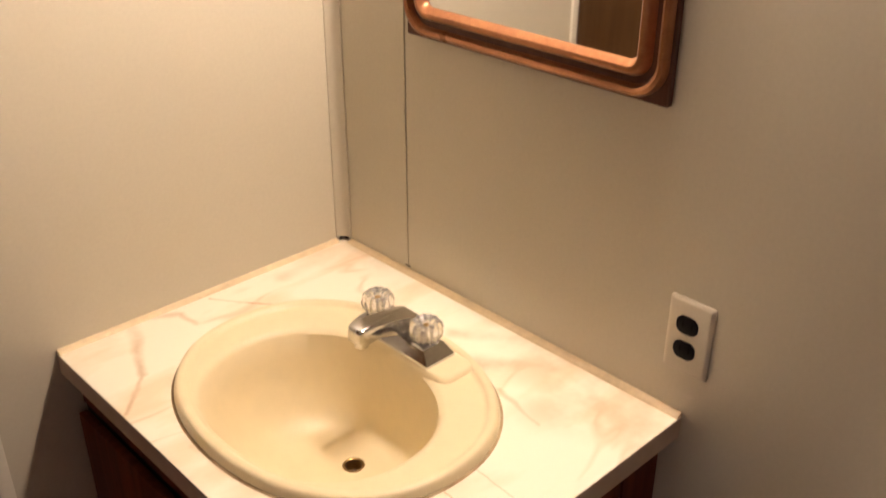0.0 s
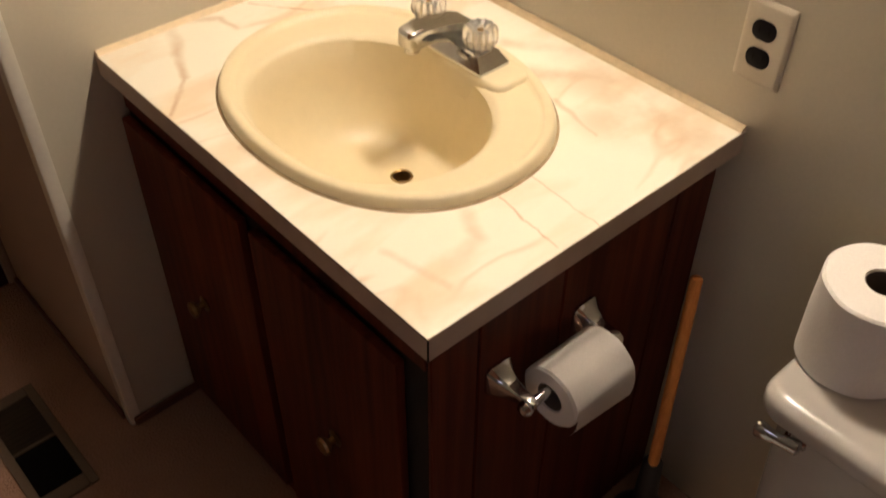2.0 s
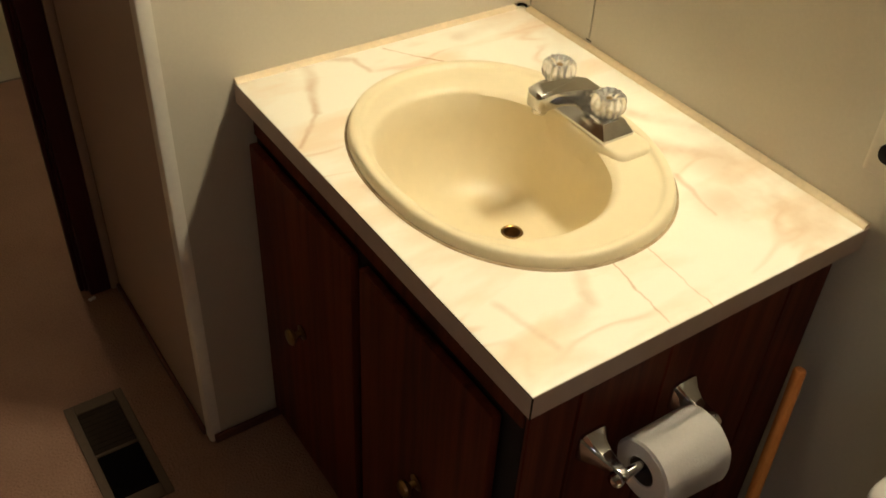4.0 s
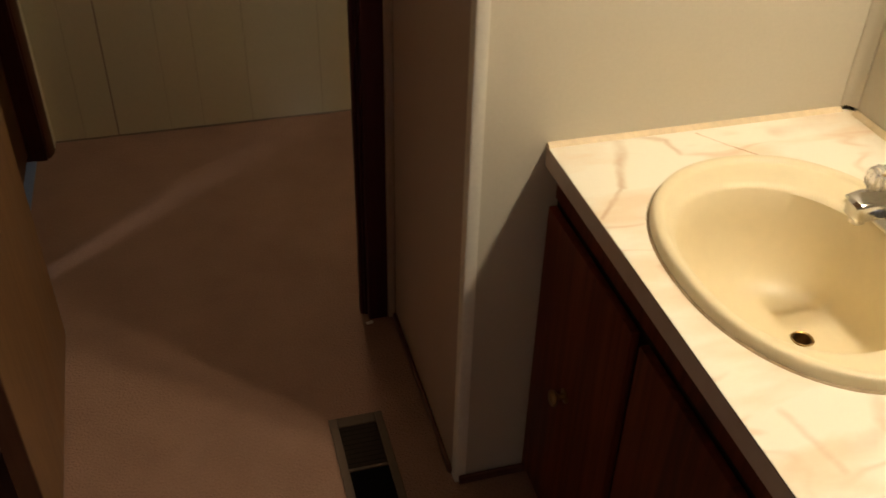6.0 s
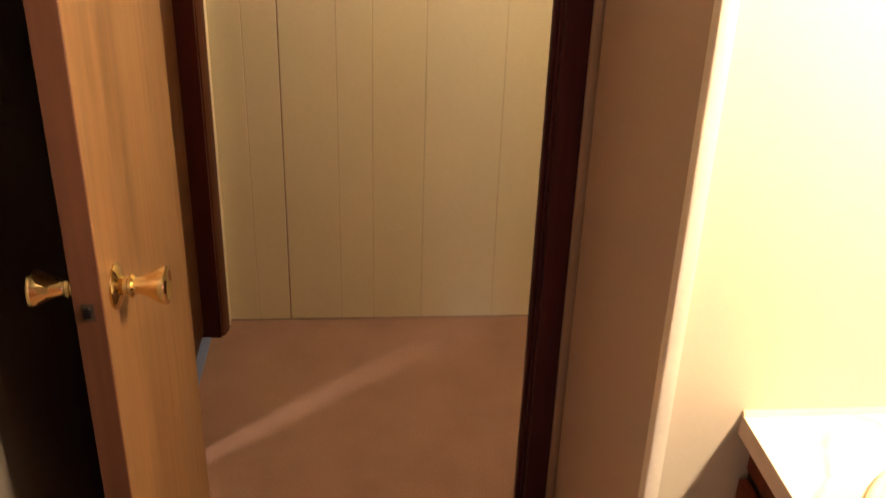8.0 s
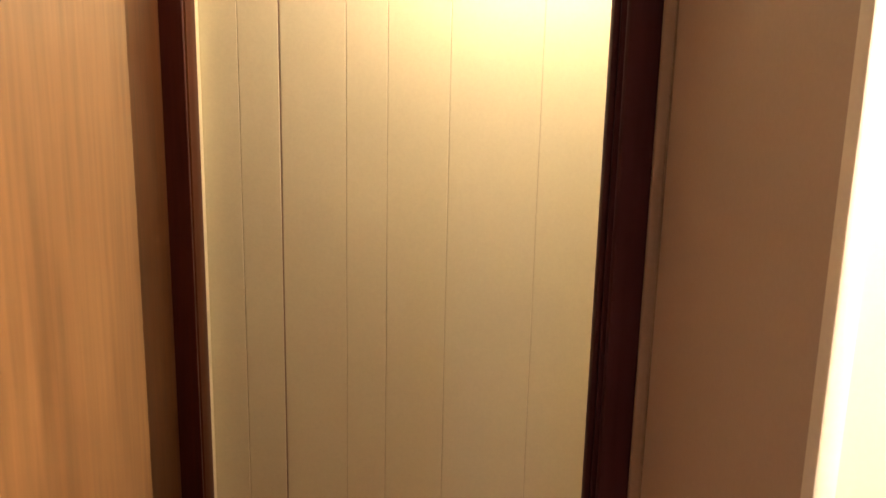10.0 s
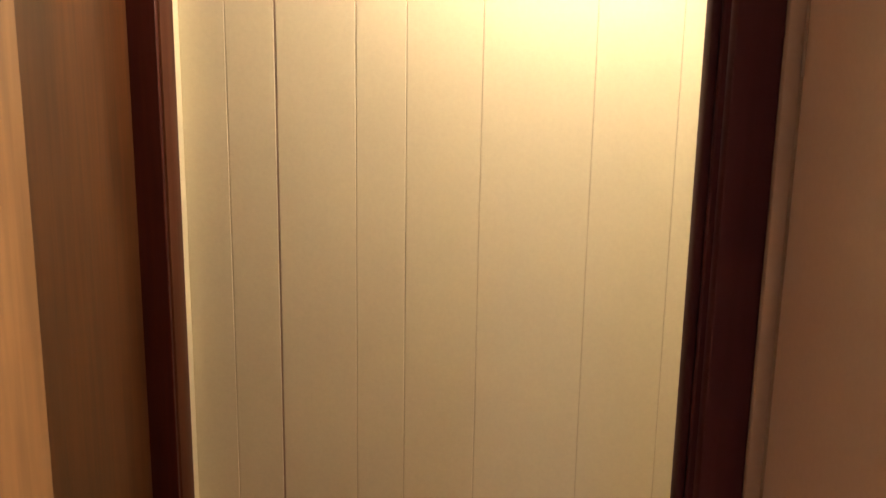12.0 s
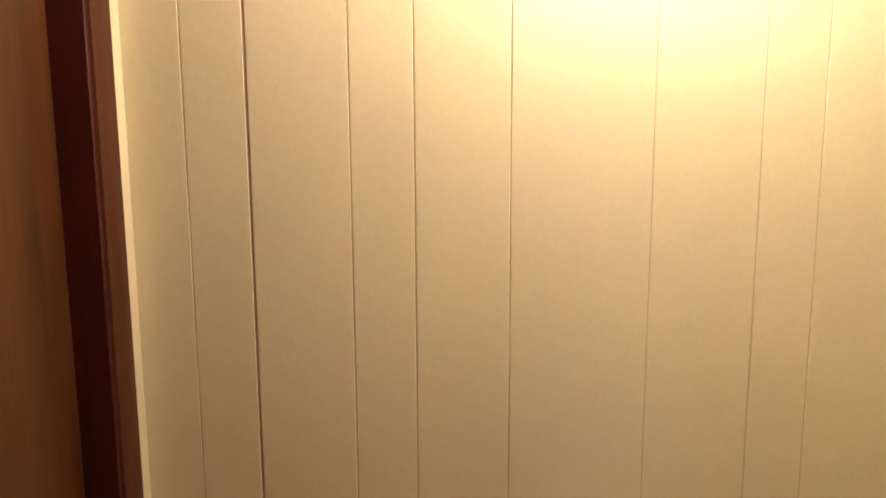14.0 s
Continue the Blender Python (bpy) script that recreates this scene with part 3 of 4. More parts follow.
def countertop():
    c = thing("countertop", -0.27, -0.36, 0.731, label="cream marble-pattern laminate countertop with rust veins and shade painted along the back", category="countertop")
    bm = bmesh.new()
    n = 96
    outer, inner = [], []
    x0, x1, y0, y1 = -0.550, -0.0005, -0.734, -0.0005
    for i in range(n):
        a = 2 * math.pi * i / n
        dx, dy = math.cos(a), math.sin(a)
        ts = []
        if dx:
            ts.append(((x1 if dx > 0 else x0) - SINK_C[0]) / dx)
        if dy:
            ts.append(((y1 if dy > 0 else y0) - SINK_C[1]) / dy)
        t = min(v for v in ts if v > 0)
        outer.append([SINK_C[0] + t * dx, SINK_C[1] + t * dy])
        inner.append([SINK_C[0] + (SINK_A - 0.02) * dx, SINK_C[1] + (SINK_B - 0.02) * dy])
    for cx_, cy_ in ((x0, y0), (x0, y1), (x1, y0), (x1, y1)):
        k = min(range(n), key=lambda j: (outer[j][0] - cx_) ** 2 + (outer[j][1] - cy_) ** 2)
        outer[k] = [cx_, cy_]
    loft([[(x, y, HC - 0.0345) for x, y in inner], [(x, y, HC) for x, y in inner], [(x, y, HC) for x, y in outer], [(x, y, HC - 0.002) for x, y in outer]], False, bm)
    part("top_sheet", bm, LAMINATE, c, smooth=False)
    part("seam_line", boxes((x0 - 0.0003, x0 + 0.002, y0 + 0.0006, y1 - 0.3, HC - 0.0021, HC - 0.0013), (x0 - 0.0003, x0 + 0.0013, y0 - 0.0003, y0 + 0.0010, HC - 0.036, HC - 0.0021)), SOCKET, c, "dark laminate seam")
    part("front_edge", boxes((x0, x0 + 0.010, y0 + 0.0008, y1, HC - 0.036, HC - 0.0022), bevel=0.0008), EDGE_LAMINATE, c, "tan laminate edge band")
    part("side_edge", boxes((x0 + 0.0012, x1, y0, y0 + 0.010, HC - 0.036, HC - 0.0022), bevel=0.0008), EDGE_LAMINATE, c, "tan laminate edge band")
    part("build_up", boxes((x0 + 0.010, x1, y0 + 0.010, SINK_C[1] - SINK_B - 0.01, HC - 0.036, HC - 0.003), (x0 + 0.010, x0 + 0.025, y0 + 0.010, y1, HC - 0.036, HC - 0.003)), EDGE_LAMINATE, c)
    part("back_bead", loft([[(x1, y, HC), (x1 - 0.011, y, HC), (x1 - 0.009, y, HC + 0.003), (x1 - 0.003, y, HC + 0.006), (x1, y, HC + 0.007)] for y in (y0 + 0.001, -0.022)]), CAULK, c, "cream sealing strip")
    part("side_bead", loft([[(x, y1, HC), (x, y1 - 0.010, HC), (x, y1 - 0.008, HC + 0.003), (x, y1 - 0.003, HC + 0.005), (x, y1, HC + 0.006)] for x in (x0 + 0.001, -0.020)]), CAULK, c, "cream sealing strip")
    return c


countertop()


def basin():
    s = thing("sink_basin", SINK_C[0], SINK_C[1], HC, label="bisque oval drop-in sink basin set in the counter", category="sink")
    n = 96
    drain = Vector((-0.282, -0.365))
    bowl_c, bowl_a, bowl_b = Vector((-0.337, -0.367)), 0.148, 0.180
    rim_c = Vector(SINK_C)
    spec = [(rim_c, SINK_A - q, SINK_B - q, z) for q, z in ((0.0040, 0.0003), (0.0012, 0.0010), (0.0, 0.0022), (0.0006, 0.0060), (0.0024, 0.0118), (0.0040, 0.0148), (0.0058, 0.0162), (0.0085, 0.0168), (0.0125, 0.0167),
                                                            (0.0150, 0.0158), (0.0170, 0.0136), (0.0195, 0.0110), (0.0240, 0.0102))]
    lip = (bowl_c, bowl_a + 0.010, bowl_b + 0.010, 0.0098)
    for k in (0.3, 0.65):
        c = rim_c.lerp(bowl_c, k)
        spec.append((c, (SINK_A - 0.024) * (1 - k) + (bowl_a + 0.012) * k, (SINK_B - 0.024) * (1 - k) + (bowl_b + 0.012) * k, 0.0102 - 0.0003 * k))
    spec += [lip, (bowl_c, bowl_a + 0.004, bowl_b + 0.004, 0.0080), (bowl_c, bowl_a - 0.002, bowl_b - 0.002, 0.002)]
    for k in range(1, 13):
        u = k / 12
        sh = (1 - u) ** 0.38 if u < 1 else 0
        c = bowl_c.lerp(drain, u ** 1.3)
        depth = 0.002 - 0.150 * math.sin(u * math.pi / 2) ** 0.68
        spec.append((c, max(0.0165, (bowl_a - 0.003) * sh), max(0.0165, (bowl_b - 0.003) * sh), depth))

    def squared(v):
        # slightly squarer than an ellipse
        return math.copysign(abs(v) ** 0.92, v)

    rings = [[(c.x + a * squared(math.cos(2 * math.pi * i / n)), c.y + b * squared(math.sin(2 * math.pi * i / n)), HC + z) for i in range(n)] for c, a, b, z in spec]
    bowl = loft(rings, False)
    part("bowl", bowl, BISQUE, s)
    seal = [[(rim_c.x + a * squared(math.cos(2 * math.pi * i / n)), rim_c.y + b * squared(math.sin(2 * math.pi * i / n)), HC + z) for i in range(n)]
            for a, b, z in ((SINK_A - 0.006, SINK_B - 0.006, 0.0002), (SINK_A + 0.0036, SINK_B + 0.0036, 0.0003), (SINK_A + 0.0016, SINK_B + 0.0016, 0.0018), (SINK_A - 0.006, SINK_B - 0.006, 0.0018))]
    part("seal", loft(seal, False), SEAL_AND_SHADE, s, "brown sealant line with the gap shadow under the rim painted in")
    zd = HC + spec[-1][3]
    here = Matrix.Translation((drain.x, drain.y, 0))
    part("drain_ring", lathe([(0.0168, zd - 0.001), (0.0163, zd + 0.0010), (0.0150, zd + 0.0014), (0.0128, zd + 0.0002), (0.0120, zd - 0.034)], 32, here, cap=False), OLD_BRASS, s, "worn metal drain ring")
    part("drain_hole", lathe([(0.0125, zd - 0.024), (0.0125, zd - 0.018)], 24, here), REGISTER, s, "dark open drain")
    # moulded pad that carries the tap
    pad = [[(-0.1625 + u, -0.366 + v, HC + z) for u, v in rounded_loop(-0.0345 + q, 0.0345 - q, -0.108 + q, 0.108 - q, 0.016, 6)] for q, z in ((0.0, -0.030), (0.0, 0.0090), (0.0025, 0.0145), (0.0045, 0.0163), (0.008, 0.0166))]
    part("tap_ledge", loft(pad), BISQUE, s)
    return s


basin()


def faucet():
    f = thing("faucet", -0.166, -0.348, HC + 0.0166, label="chrome two-handle centreset faucet with clear acrylic knobs", category="faucet")
    z = HC + 0.0167
    x0, x1, y0, y1 = -0.194, -0.139, -0.433, -0.263
    rings = []
    for k, zz in ((0.0, 0.0), (0.0, 0.004), (0.010, 0.021), (0.013, 0.0225)):
        rings.append([(x0 + k * 0.8, y0 + k * 1.5, z + zz), (x1 - k * 0.8, y0 + k * 1.5, z + zz), (x1 - k * 0.8, y1 - k * 1.5, z + zz), (x0 + k * 0.8, y1 - k * 1.5, z + zz)])
    part("base", loft(rings), TAP_CHROME, f, smooth=False)
    def section(x, w, lo, hi):
        return [(x, -0.348 + u, z + v) for u, v in rounded_loop(-w, w, lo, hi, min(w, (hi - lo) / 2) * 0.35, 3)]

    sp = loft([section(*q) for q in ((-0.142, 0.017, 0.018, 0.034), (-0.146, 0.020, 0.018, 0.042), (-0.166, 0.0205, 0.018, 0.050), (-0.192, 0.0185, 0.024, 0.055), (-0.215, 0.0165, 0.031, 0.058),
                                     (-0.228, 0.0165, 0.031, 0.060), (-0.247, 0.0165, 0.029, 0.060), (-0.254, 0.0155, 0.030, 0.058), (-0.257, 0.0125, 0.034, 0.053))])
    part("spout", sp, TAP_CHROME, f)
    part("aerator", lathe([(0.009, 0.0), (0.011, 0.002), (0.011, 0.014), (0.009, 0.016)], 20, Matrix.Translation((-0.243, -0.348, z + 0.022))), TAP_CHROME, f)

    def petals(a, r, zz):
        return r * (1 + 0.075 * math.cos(12 * a) * min(1.0, r / 0.018))

    for y in (-0.402, -0.294):
        part("stem", lathe([(0.011, 0.0), (0.011, 0.006), (0.006, 0.009), (0.006, 0.026)], 20, Matrix.Translation((-0.166, y, z + 0.0215))), TAP_CHROME, f)
        h = part("handle", lathe([(0.012, 0.0), (0.017, 0.003), (0.0225, 0.011), (0.0245, 0.020), (0.0225, 0.029), (0.0185, 0.034), (0.0125, 0.032), (0.007, 0.026)], 48,
                                 Matrix.Translation((-0.166, y, z + 0.0235)), wave=petals), ACRYLIC, f, "clear fluted acrylic knob")
        part("screw_cap", lathe([(0.0045, 0.0), (0.0045, 0.0012), (0.003, 0.0016)], 14, Matrix.Translation((-0.166, y, z + 0.0500))), OLD_BRASS, h, "small dark screw")
    return f


faucet()


def outlet():
    o = thing("wall_outlet", 0.0, -0.7285, 0.893, label="ivory wall outlet plate with two dark brown sockets", category="outlet")
    rings = []
    for inset, x in ((0.0, -0.0004), (0.0, -0.003), (0.003, -0.0058), (0.006, -0.0064)):
        rings.append([(x, -0.7285 + v, 0.893 + w) for v, w in rounded_loop(-0.0330 + inset, 0.0330 - inset, -0.0550 + inset, 0.0550 - inset, 0.003, 3)])
    part("cover_plate", loft(rings), PLATE, o)
    for dz in (0.0187, -0.0187):
        s = part("socket", loft([[(x, -0.7262 + v, 0.893 + dz + w) for v, w in rounded_loop(-0.0160 + q, 0.0160 - q, -0.0130 + q, 0.0130 - q, 0.0110, 6)] for x, q in ((-0.006, 0.0), (-0.0082, 0.0), (-0.0088, 0.001))]), SOCKET, o, "dark brown socket")
        part("slot", boxes((-0.0092, -0.0085, -0.7350, -0.7333, 0.893 + dz - 0.002, 0.893 + dz + 0.006), (-0.0092, -0.0085, -0.7217, -0.7200, 0.893 + dz - 0.002, 0.893 + dz + 0.006)), BLACK, s)
    part("screw", lathe([(0.003, 0.0), (0.003, 0.0008), (0.002, 0.0012)], 12, pose(-0.0063, -0.7262, 0.893, 0, -90, 0)), PLATE, o)
    return o


outlet()


def framed_mirror():
    m = thing("framed_mirror", -0.01, -0.435, 1.19, label="wall mirror in a rounded bronze-painted wooden frame", category="mirror")
    y0, y1, z0, z1 = -0.662, -0.197, 1.190, 1.790
    part("back_board", boxes((-0.012, -0.0008, y0, y1, z0, z1), bevel=0.002), BRONZE_DARK, m, "dark wooden back board")
    prof = [(0.003, -0.010), (0.0035, -0.018), (0.006, -0.0235), (0.010, -0.0255), (0.014, -0.0230), (0.0160, -0.0165), (0.0185, -0.0125), (0.0255, -0.0125), (0.0280, -0.0180), (0.0300, -0.0235), (0.034, -0.0265),
            (0.039, -0.0265), (0.043, -0.0225), (0.045, -0.017), (0.047, -0.012)]
    rings = []
    for k, x in prof:
        rad = max(0.012, 0.046 - k * 0.75)
        rings.append([(x, v, w - 0.006 * math.sin(math.pi * (v - y0) / (y1 - y0)) * (1 if w < 1.4 else 0) * (1 - k / 0.05)) for v, w in rounded_loop(y0 + k, y1 - k, z0 + k + 0.004, z1 - k, rad, 8)])
    part("moulding", loft(rings, False), BRONZE, m)
    gr = []
    for k, x in ((0.0150, -0.0150), (0.0175, -0.0140), (0.0265, -0.0140), (0.0285, -0.0170)):
        gr.append([(x, v, w - 0.006 * math.sin(math.pi * (v - y0) / (y1 - y0)) * (1 if w < 1.4 else 0) * (1 - k / 0.05)) for v, w in rounded_loop(y0 + k, y1 - k, z0 + k + 0.004, z1 - k, max(0.012, 0.046 - k * 0.75), 8)])
    part("groove_band", loft(gr, False), BRONZE_DARK, m, "dark antiqued groove")
    part("mirror_glass", boxes((-0.0145, -0.0122, y0 + 0.043, y1 - 0.043, z0 + 0.045, z1 - 0.041)), MIRROR, m, "clear mirror glass", smooth=False)
    return m


framed_mirror()


def vanity_lamp():
    x, yc, z = BATH_LAMP
    l = thing("wall_lamp", -0.02, yc, z, label="chrome bar lamp with two lit bulbs above the mirror", category="lamp")
    part("wall_bar", boxes((-0.030, -0.0005, yc - 0.15, yc + 0.15, z + 0.062, z + 0.112), bevel=0.006, seg=2), CHROME, l)
    for y in (yc - BULB_GAP, yc + BULB_GAP):
        m = Matrix.Translation((x, y, z))
        part("socket", lathe([(0.016, 0.034), (0.020, 0.045), (0.021, 0.085), (0.014, 0.090)], 20, m), CHROME, l)
        part("arm", boxes((x - 0.006, -0.028, y - 0.006, y + 0.006, z + 0.080, z + 0.092), bevel=0.002), CHROME, l)
        part("bulb", lathe([(0.004, -0.034), (0.017, -0.030), (0.027, -0.019), (0.032, 0.0), (0.028, 0.020), (0.019, 0.033), (0.014, 0.044)], 24, m), BULB, l, "lit warm white bulb")
    return l


vanity_lamp()


def paper_holder():
    h = thing("paper_holder", -0.34, -0.72, 0.58, label="chrome paper holder screwed to the cabinet side", category="paper holder")
    ys = -0.7095
    for x, z in ((-0.418, 0.578), (-0.262, 0.578)):
        rings = []
        for d, a, dz in ((0.0, 0.021, 0.006), (0.004, 0.021, 0.006), (0.014, 0.015, 0.003), (0.028, 0.0105, 0.003), (0.045, 0.008, 0.005), (0.058, 0.0075, 0.006), (0.066, 0.005, 0.006)):
            rings.append([(x + v, ys - d, z + dz + w) for v, w in rounded_loop(-a, a, -a * 1.15, a * 1.15, a * 0.45, 4)])
        part("post", loft(rings), CHROME, h)
    part("rod", lathe([(0.005, -0.418), (0.0065, -0.412), (0.0065, -0.268), (0.005, -0.262)], 16, pose(0, ys - 0.060, 0.584, 0, 90, 0)), CHROME, h)
    part("rod_tip", lathe([(0.004, 0.0), (0.009, 0.004), (0.011, 0.010), (0.008, 0.016), (0.003, 0.018)], 16, pose(-0.419, ys - 0.060, 0.584, 0, -90, 0)), CHROME, h)
    return h


paper_holder()


def paper_roll(name, m, radius, length, label, loose):
    t = new(name)
    t.matrix_world = m
    WM[t.name] = m
    tagged(t, label, "paper roll")

    def uneven(a, r, z):
        return r * (1 + 0.010 * math.sin(3 * a + 40 * z) + 0.006 * math.sin(9 * a)) if r > radius * 0.6 else r

    part("paper", lathe([(0.021, 0.0), (radius - 0.003, 0.0), (radius, 0.003), (radius, length / 2), (radius, length - 0.003), (radius - 0.003, length), (0.021, length), (0.0205, length - 0.001), (0.0205, 0.001), (0.021, 0.0)], 48,
                        cap=False, wave=uneven), PAPER, t, local=True)
    part("tube", lathe([(0.0200, 0.002), (0.0200, length - 0.002), (0.0188, length - 0.002), (0.0188, 0.002), (0.0200, 0.002)], 28, cap=False), CARD, t, "grey cardboard tube, darkened for the shade inside it", local=True)
    if loose:
        # outer turns sag away from the roll, more so at the wall end, with flat creased facets
        bm = bmesh.new()
        rows = []
        for k in range(8):
            v = k / 7
            row = []
            for d in range(70, 191, 8):
                g = (d - 70) / 120
                crease = 1.0 / math.cos(radians((d + 6 * v) % 40 - 20)) - 1.0
                r = radius + 0.0008 + g * (0.002 + 0.004 * v) + radius * crease * (0.2 + 0.35 * v)
                row.append((r * math.cos(radians(d)), r * math.sin(radians(d))))
            ex, ey = row[-1]
            row += [(ex + 0.001, ey - 0.012), (ex + 0.005 - 0.002 * v, ey - 0.024), (ex + 0.011 - 0.003 * v, ey - 0.037 + 0.012 * v)]
            rows.append([bm.verts.new((p[0], p[1], 0.002 + v * (length - 0.005))) for p in row])
        for p, q in zip(rows, rows[1:]):
            for a in range(len(p) - 1):
                bm.faces.new((p[a], p[a + 1], q[a + 1], q[a]))
        bmesh.ops.solidify(bm, geom=bm.faces[:], thickness=0.0006)
        part("loose_sheet", bm, PAPER, t, local=True)
    return t


# roll on the holder: its axis runs along x
AX = Matrix(((0, 0, 1, 0), (1, 0, 0, 0), (0, 1, 0, 0), (0, 0, 0, 1)))
paper_roll("paper_roll", Matrix.Translation((-0.389, -0.7715, 0.573)) @ AX, 0.044, 0.105, "part-used white toilet paper roll hanging on the chrome holder", True)


def toilet():
    t = thing("toilet", -0.16, -1.19, 0, label="white porcelain toilet with a lidded tank", category="toilet")
    yc = -1.193

    def ring(x0, x1, hy, r, z, n=5):
        return [(u, yc + v, z) for u, v in rounded_loop(x0, x1, -hy, hy, r, n)]

    part("tank", loft([ring(-0.235, -0.016, 0.195, 0.03, 0.335), ring(-0.240, -0.012, 0.203, 0.035, 0.36), ring(-0.248, -0.012, 0.214, 0.035, 0.615), ring(-0.248, -0.012, 0.214, 0.035, 0.628)]), PORCELAIN, t)
    part("tank_lid", loft([ring(-0.252, -0.008, 0.220, 0.030, 0.629), ring(-0.262, -0.006, 0.231, 0.034, 0.632), ring(-0.265, -0.006, 0.234, 0.036, 0.638), ring(-0.265, -0.006, 0.234, 0.036, 0.652),
                           ring(-0.263, -0.007, 0.232, 0.036, 0.658), ring(-0.257, -0.010, 0.226, 0.034, 0.663), ring(-0.246, -0.014, 0.215, 0.030, 0.6655), ring(-0.225, -0.025, 0.195, 0.026, 0.666)]), PORCELAIN, t)
    lever = part("flush_lever", lathe([(0.013, 0.0), (0.014, 0.003), (0.010, 0.008), (0.007, 0.014)], 20, pose(-0.2485, -1.016, 0.613, 0, -90, 0)), CHROME, t, "chrome flush lever")
    arm = [[(-0.2585 - d + 0.0062 * k * math.cos(a), y, 0.613 + dz + 0.0095 * k * math.sin(a)) for a in [2 * math.pi * i / 16 for i in range(16)]]
           for y, d, dz, k in ((-1.027, 0.0, 0.0, 0.6), (-1.024, 0.0, 0.0, 1.2), (-1.014, 0.002, 0.0, 1.1), (-1.002, 0.005, 0.0, 0.95), (-0.991, 0.008, 0.001, 1.1), (-0.981, 0.010, 0.002, 1.4), (-0.977, 0.010, 0.002, 1.25), (-0.975, 0.010, 0.002, 0.7))]
    part("lever_arm", loft(arm), CHROME, lever)

    def oval(cx, a, b, z, n=40):
        return [(cx + a * math.cos(2 * math.pi * i / n), yc + b * math.sin(2 * math.pi * i / n), z) for i in range(n)]

    part("bowl", loft([oval(-0.33, 0.14, 0.11, 0.0), oval(-0.33, 0.13, 0.095, 0.10), oval(-0.37, 0.17, 0.13, 0.24), oval(-0.42, 0.23, 0.18, 0.36), oval(-0.42, 0.235, 0.185, 0.385), oval(-0.42, 0.18, 0.135, 0.385), oval(-0.42, 0.14, 0.10, 0.25)]), PORCELAIN, t)
    part("shelf", boxes((-0.30, -0.02, yc - 0.12, yc + 0.12, 0.26, 0.336), bevel=0.02, seg=3), PORCELAIN, t)
    part("seat_lid", loft([oval(-0.43, 0.225, 0.185, 0.388), oval(-0.43, 0.230, 0.190, 0.400), oval(-0.43, 0.215, 0.175, 0.412)]), PORCELAIN, t)
    return t


toilet()
paper_roll("paper_roll", Matrix.Translation((-0.146, -1.006, 0.6665)), 0.064, 0.120, "full white toilet paper roll standing on the tank lid", False)


def plunger():
    p = thing("plunger", -0.135, -0.798, 0, label="plunger with an orange wooden handle and black rubber cup", category="plunger")
    part("cup", lathe([(0.066, 0.0), (0.070, 0.006), (0.066, 0.03), (0.055, 0.065), (0.036, 0.092), (0.022, 0.105), (0.018, 0.135), (0.014, 0.140)], 36, Matrix.Translation((-0.135, -0.800, 0.0))), RUBBER, p)
    sl = Vector((-0.138, -0.800, 0.09))
    up = Vector((-0.062, -0.751, 0.552)) - sl
    part("sleeve", lathe([(0.020, 0.0), (0.019, 0.06), (0.016, 0.112), (0.0125, 0.118)], 24, Matrix.Translation(sl) @ up.to_track_quat("Z", "Y").to_matrix().to_4x4()), RUBBER, p)
    a, b = Vector((-0.138, -0.800, 0.125)), Vector((-0.062, -0.751, 0.552))
    m = Matrix.Translation(a) @ (b - a).to_track_quat("Z", "Y").to_matrix().to_4x4()
    ln = (b - a).length
    part("handle", lathe([(0.0095, 0.0), (0.0095, ln - 0.004), (0.008, ln - 0.001), (0.005, ln)], 20, m), STICK, p, "orange stained wooden handle")
    return p


plunger()


def floor_register():
    r = thing("floor_register", -0.838, 0.075, 0, label="tan metal floor register with two dark louvred openings", category="floor vent")
    x0, x1, y0, y1 = -0.897, -0.780, -0.075, 0.224
    a0, a1 = -0.879, -0.797
    z = 0.0045
    part("frame", boxes((x0, a0, y0, y1, 0.0, z), (a1, x1, y0, y1, 0.0, z), (a0, a1, 0.196, y1, 0.0, z), (a0, a1, 0.072, 0.080, 0.0, z), (a0, a1, y0, -0.042, 0.0, z), bevel=0.0012), REGISTER, r)
    # duct shade as a black sheet; the near louvres are blackened with it
    part("well", boxes((a0, a1, -0.042, 0.072, 0.0002, 0.0006), (a0, a1, 0.080, 0.196, 0.0002, 0.0006)), BLACK, r, "black sheet painted as the shaded duct opening")
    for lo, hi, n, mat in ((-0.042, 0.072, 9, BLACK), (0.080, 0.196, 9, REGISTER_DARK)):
        for i in range(n):
            y = lo + (i + 0.5) * (hi - lo) / n
            sl = boxes((a0 + 0.001, a1 - 0.001, -0.0045, 0.0045, -0.0005, 0.0005))
            sl.transform(pose(0, y, 0.0026, 24, 0, 0))
            part("louver", sl, mat, r)
    return r


floor_register()


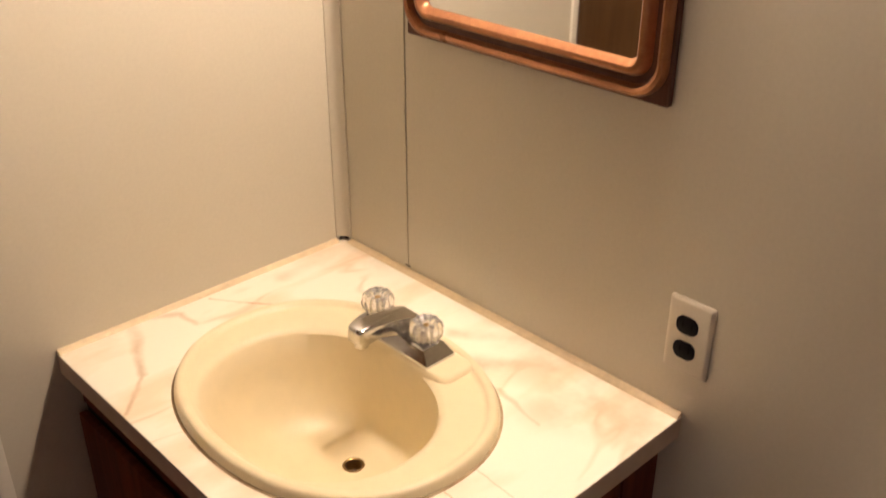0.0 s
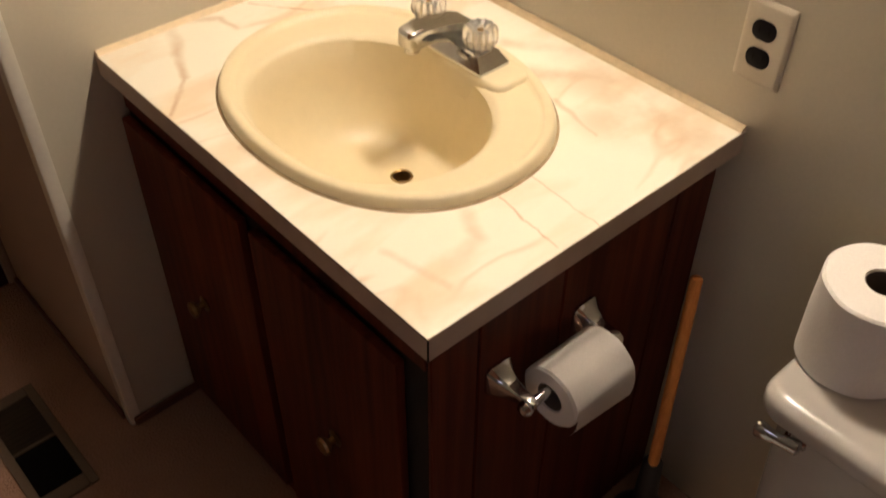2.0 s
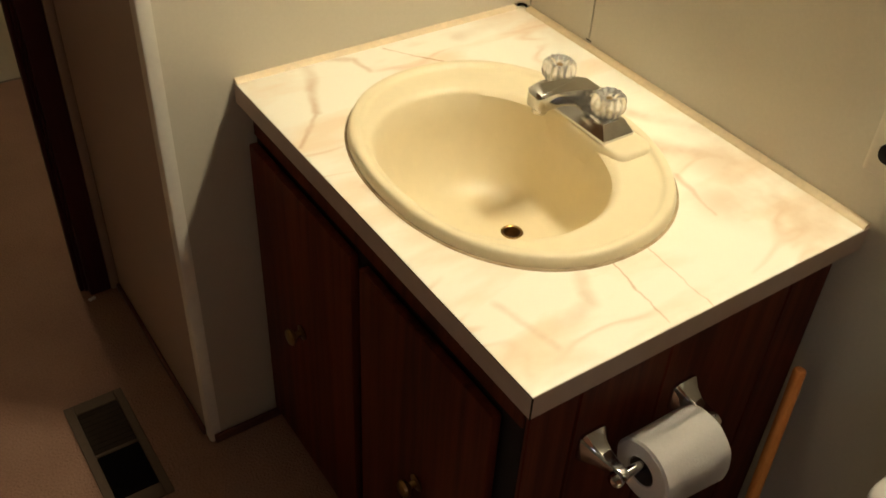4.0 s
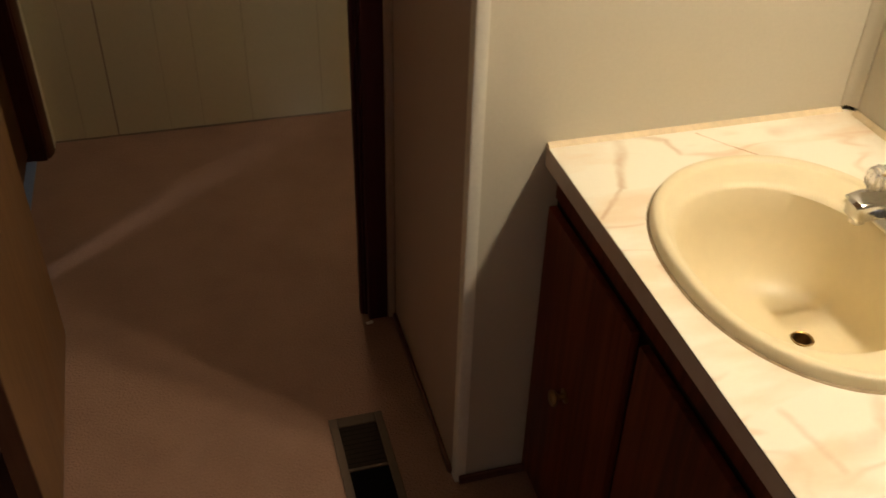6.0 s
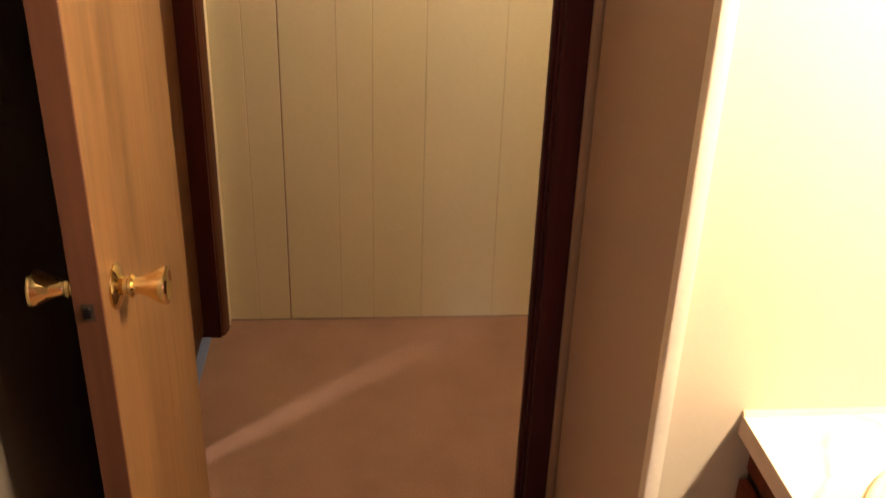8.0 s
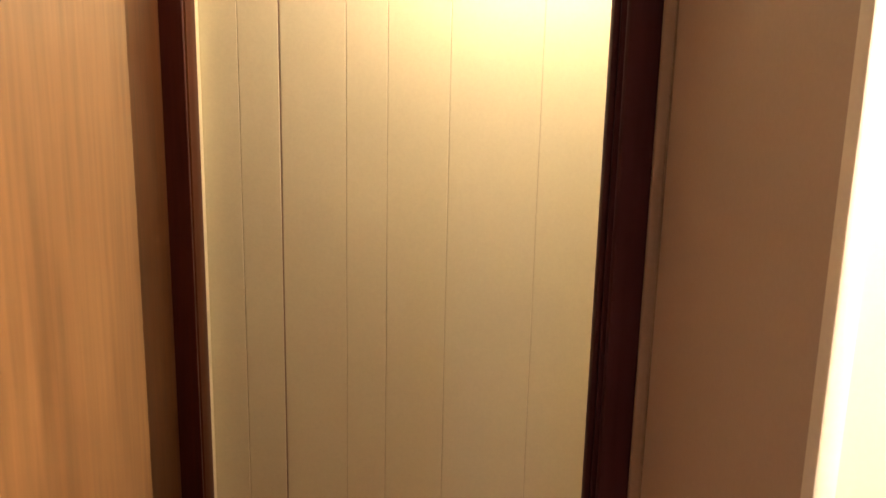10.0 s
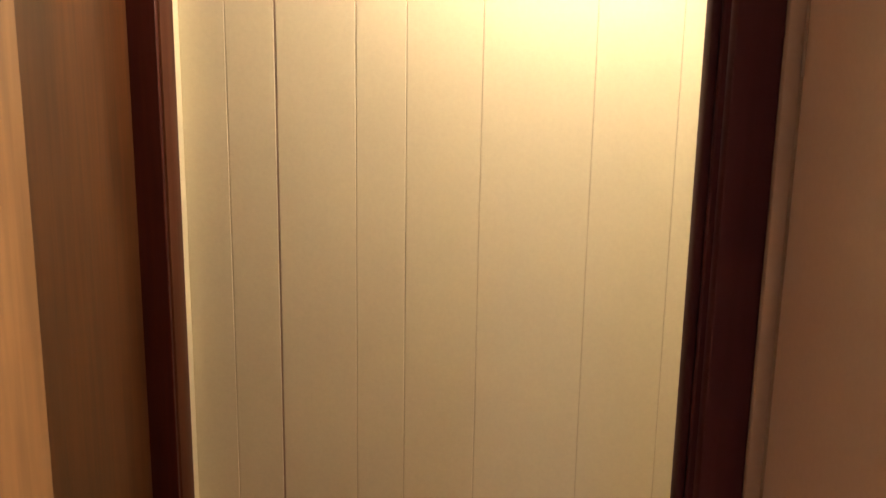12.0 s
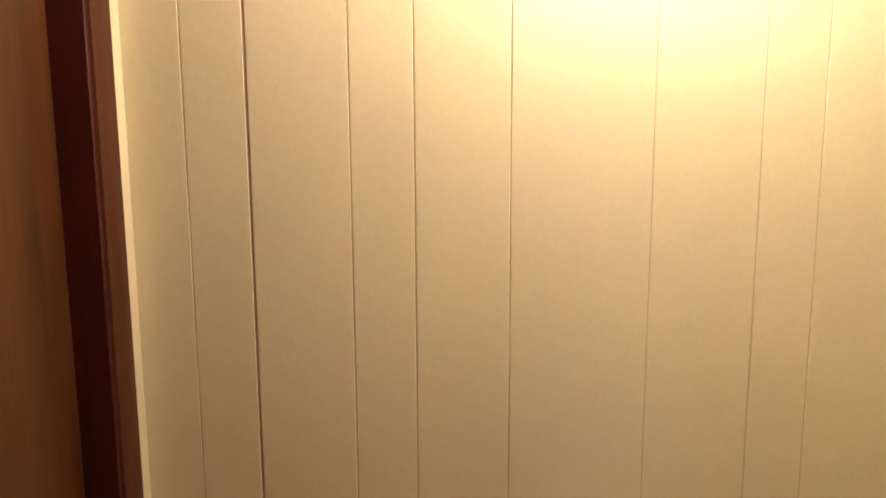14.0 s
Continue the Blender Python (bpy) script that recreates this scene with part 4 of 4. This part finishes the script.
def knob_set(parent, m):
    k = part("door_knob", lathe([(0.031, 0.0), (0.032, 0.003), (0.028, 0.007), (0.016, 0.010), (0.0125, 0.013), (0.0125, 0.018), (0.016, 0.020), (0.016, 0.024), (0.0115, 0.027), (0.012, 0.034), (0.017, 0.046),
                                 (0.024, 0.058), (0.027, 0.066), (0.0265, 0.070), (0.021, 0.072), (0.012, 0.069)], 36, m), BRASS, parent, "polished brass flared knob", local=True)
    return k


def bathroom_door():
    # hinge line at the far end; the leaf runs back along -y
    d = thing("door_1", -1.447, 0.640, 0, rz=1.8, label="light oak veneer bathroom door standing wide open", category="door", kind="structure")
    part("leaf", boxes((-0.037, 0.0, -0.632, 0.0, 0.015, 2.035), bevel=0.0015), OAK, d, local=True)
    part("edge_strip", boxes((-0.0368, -0.0002, -0.6365, -0.6322, 0.0155, 2.0345), bevel=0.001), DOOR_EDGE, d, "dark stained latch edge", local=True)
    knob_set(d, pose(0.0002, -0.568, 0.950, 0, 90, 0))
    knob_set(d, pose(-0.0372, -0.568, 0.950, 0, -90, 0))
    part("latch_plate", boxes((-0.027, -0.011, -0.6376, -0.6366, 0.936, 0.962), bevel=0.0004), REGISTER_DARK, d, "dark metal latch plate", local=True)
    part("latch_bolt", boxes((-0.024, -0.014, -0.6430, -0.6381, 0.942, 0.958), bevel=0.002), SOCKET, d, local=True)
    return d


bathroom_door()


def hall_lamp():
    l = thing("ceiling_lamp", HALL_LAMP[0], HALL_LAMP[1], H, label="small lit globe lamp on the hall ceiling", category="lamp")
    part("ceiling_plate", lathe([(0.02, -0.045), (0.05, -0.03), (0.065, -0.010), (0.065, -0.0005)], 28, Matrix.Translation((HALL_LAMP[0], HALL_LAMP[1], H))), OLD_BRASS, l)
    part("globe", lathe([(0.006, -0.075), (0.038, -0.065), (0.062, -0.040), (0.073, -0.005), (0.065, 0.035), (0.045, 0.062), (0.030, 0.075)], 28, Matrix.Translation(HALL_LAMP)), BULB_HALL, l, "lit warm glass globe")
    return l


hall_lamp()

# pale scrap at the foot of the doorway frame
scrap = bmesh.new()
box(scrap, -0.752, -0.735, 0.512, 0.521, 0.0, 0.005, bevel=0.0018)
scrap.transform(Matrix.Translation((-0.7435, 0.5165, 0)) @ pose(0, 0, 0, 0, 0, 14) @ Matrix.Translation((0.7435, -0.5165, 0)))
solo("trim_scrap", scrap, TRIM_WHITE, "small pale scrap of trim on the carpet by the frame", "scrap")
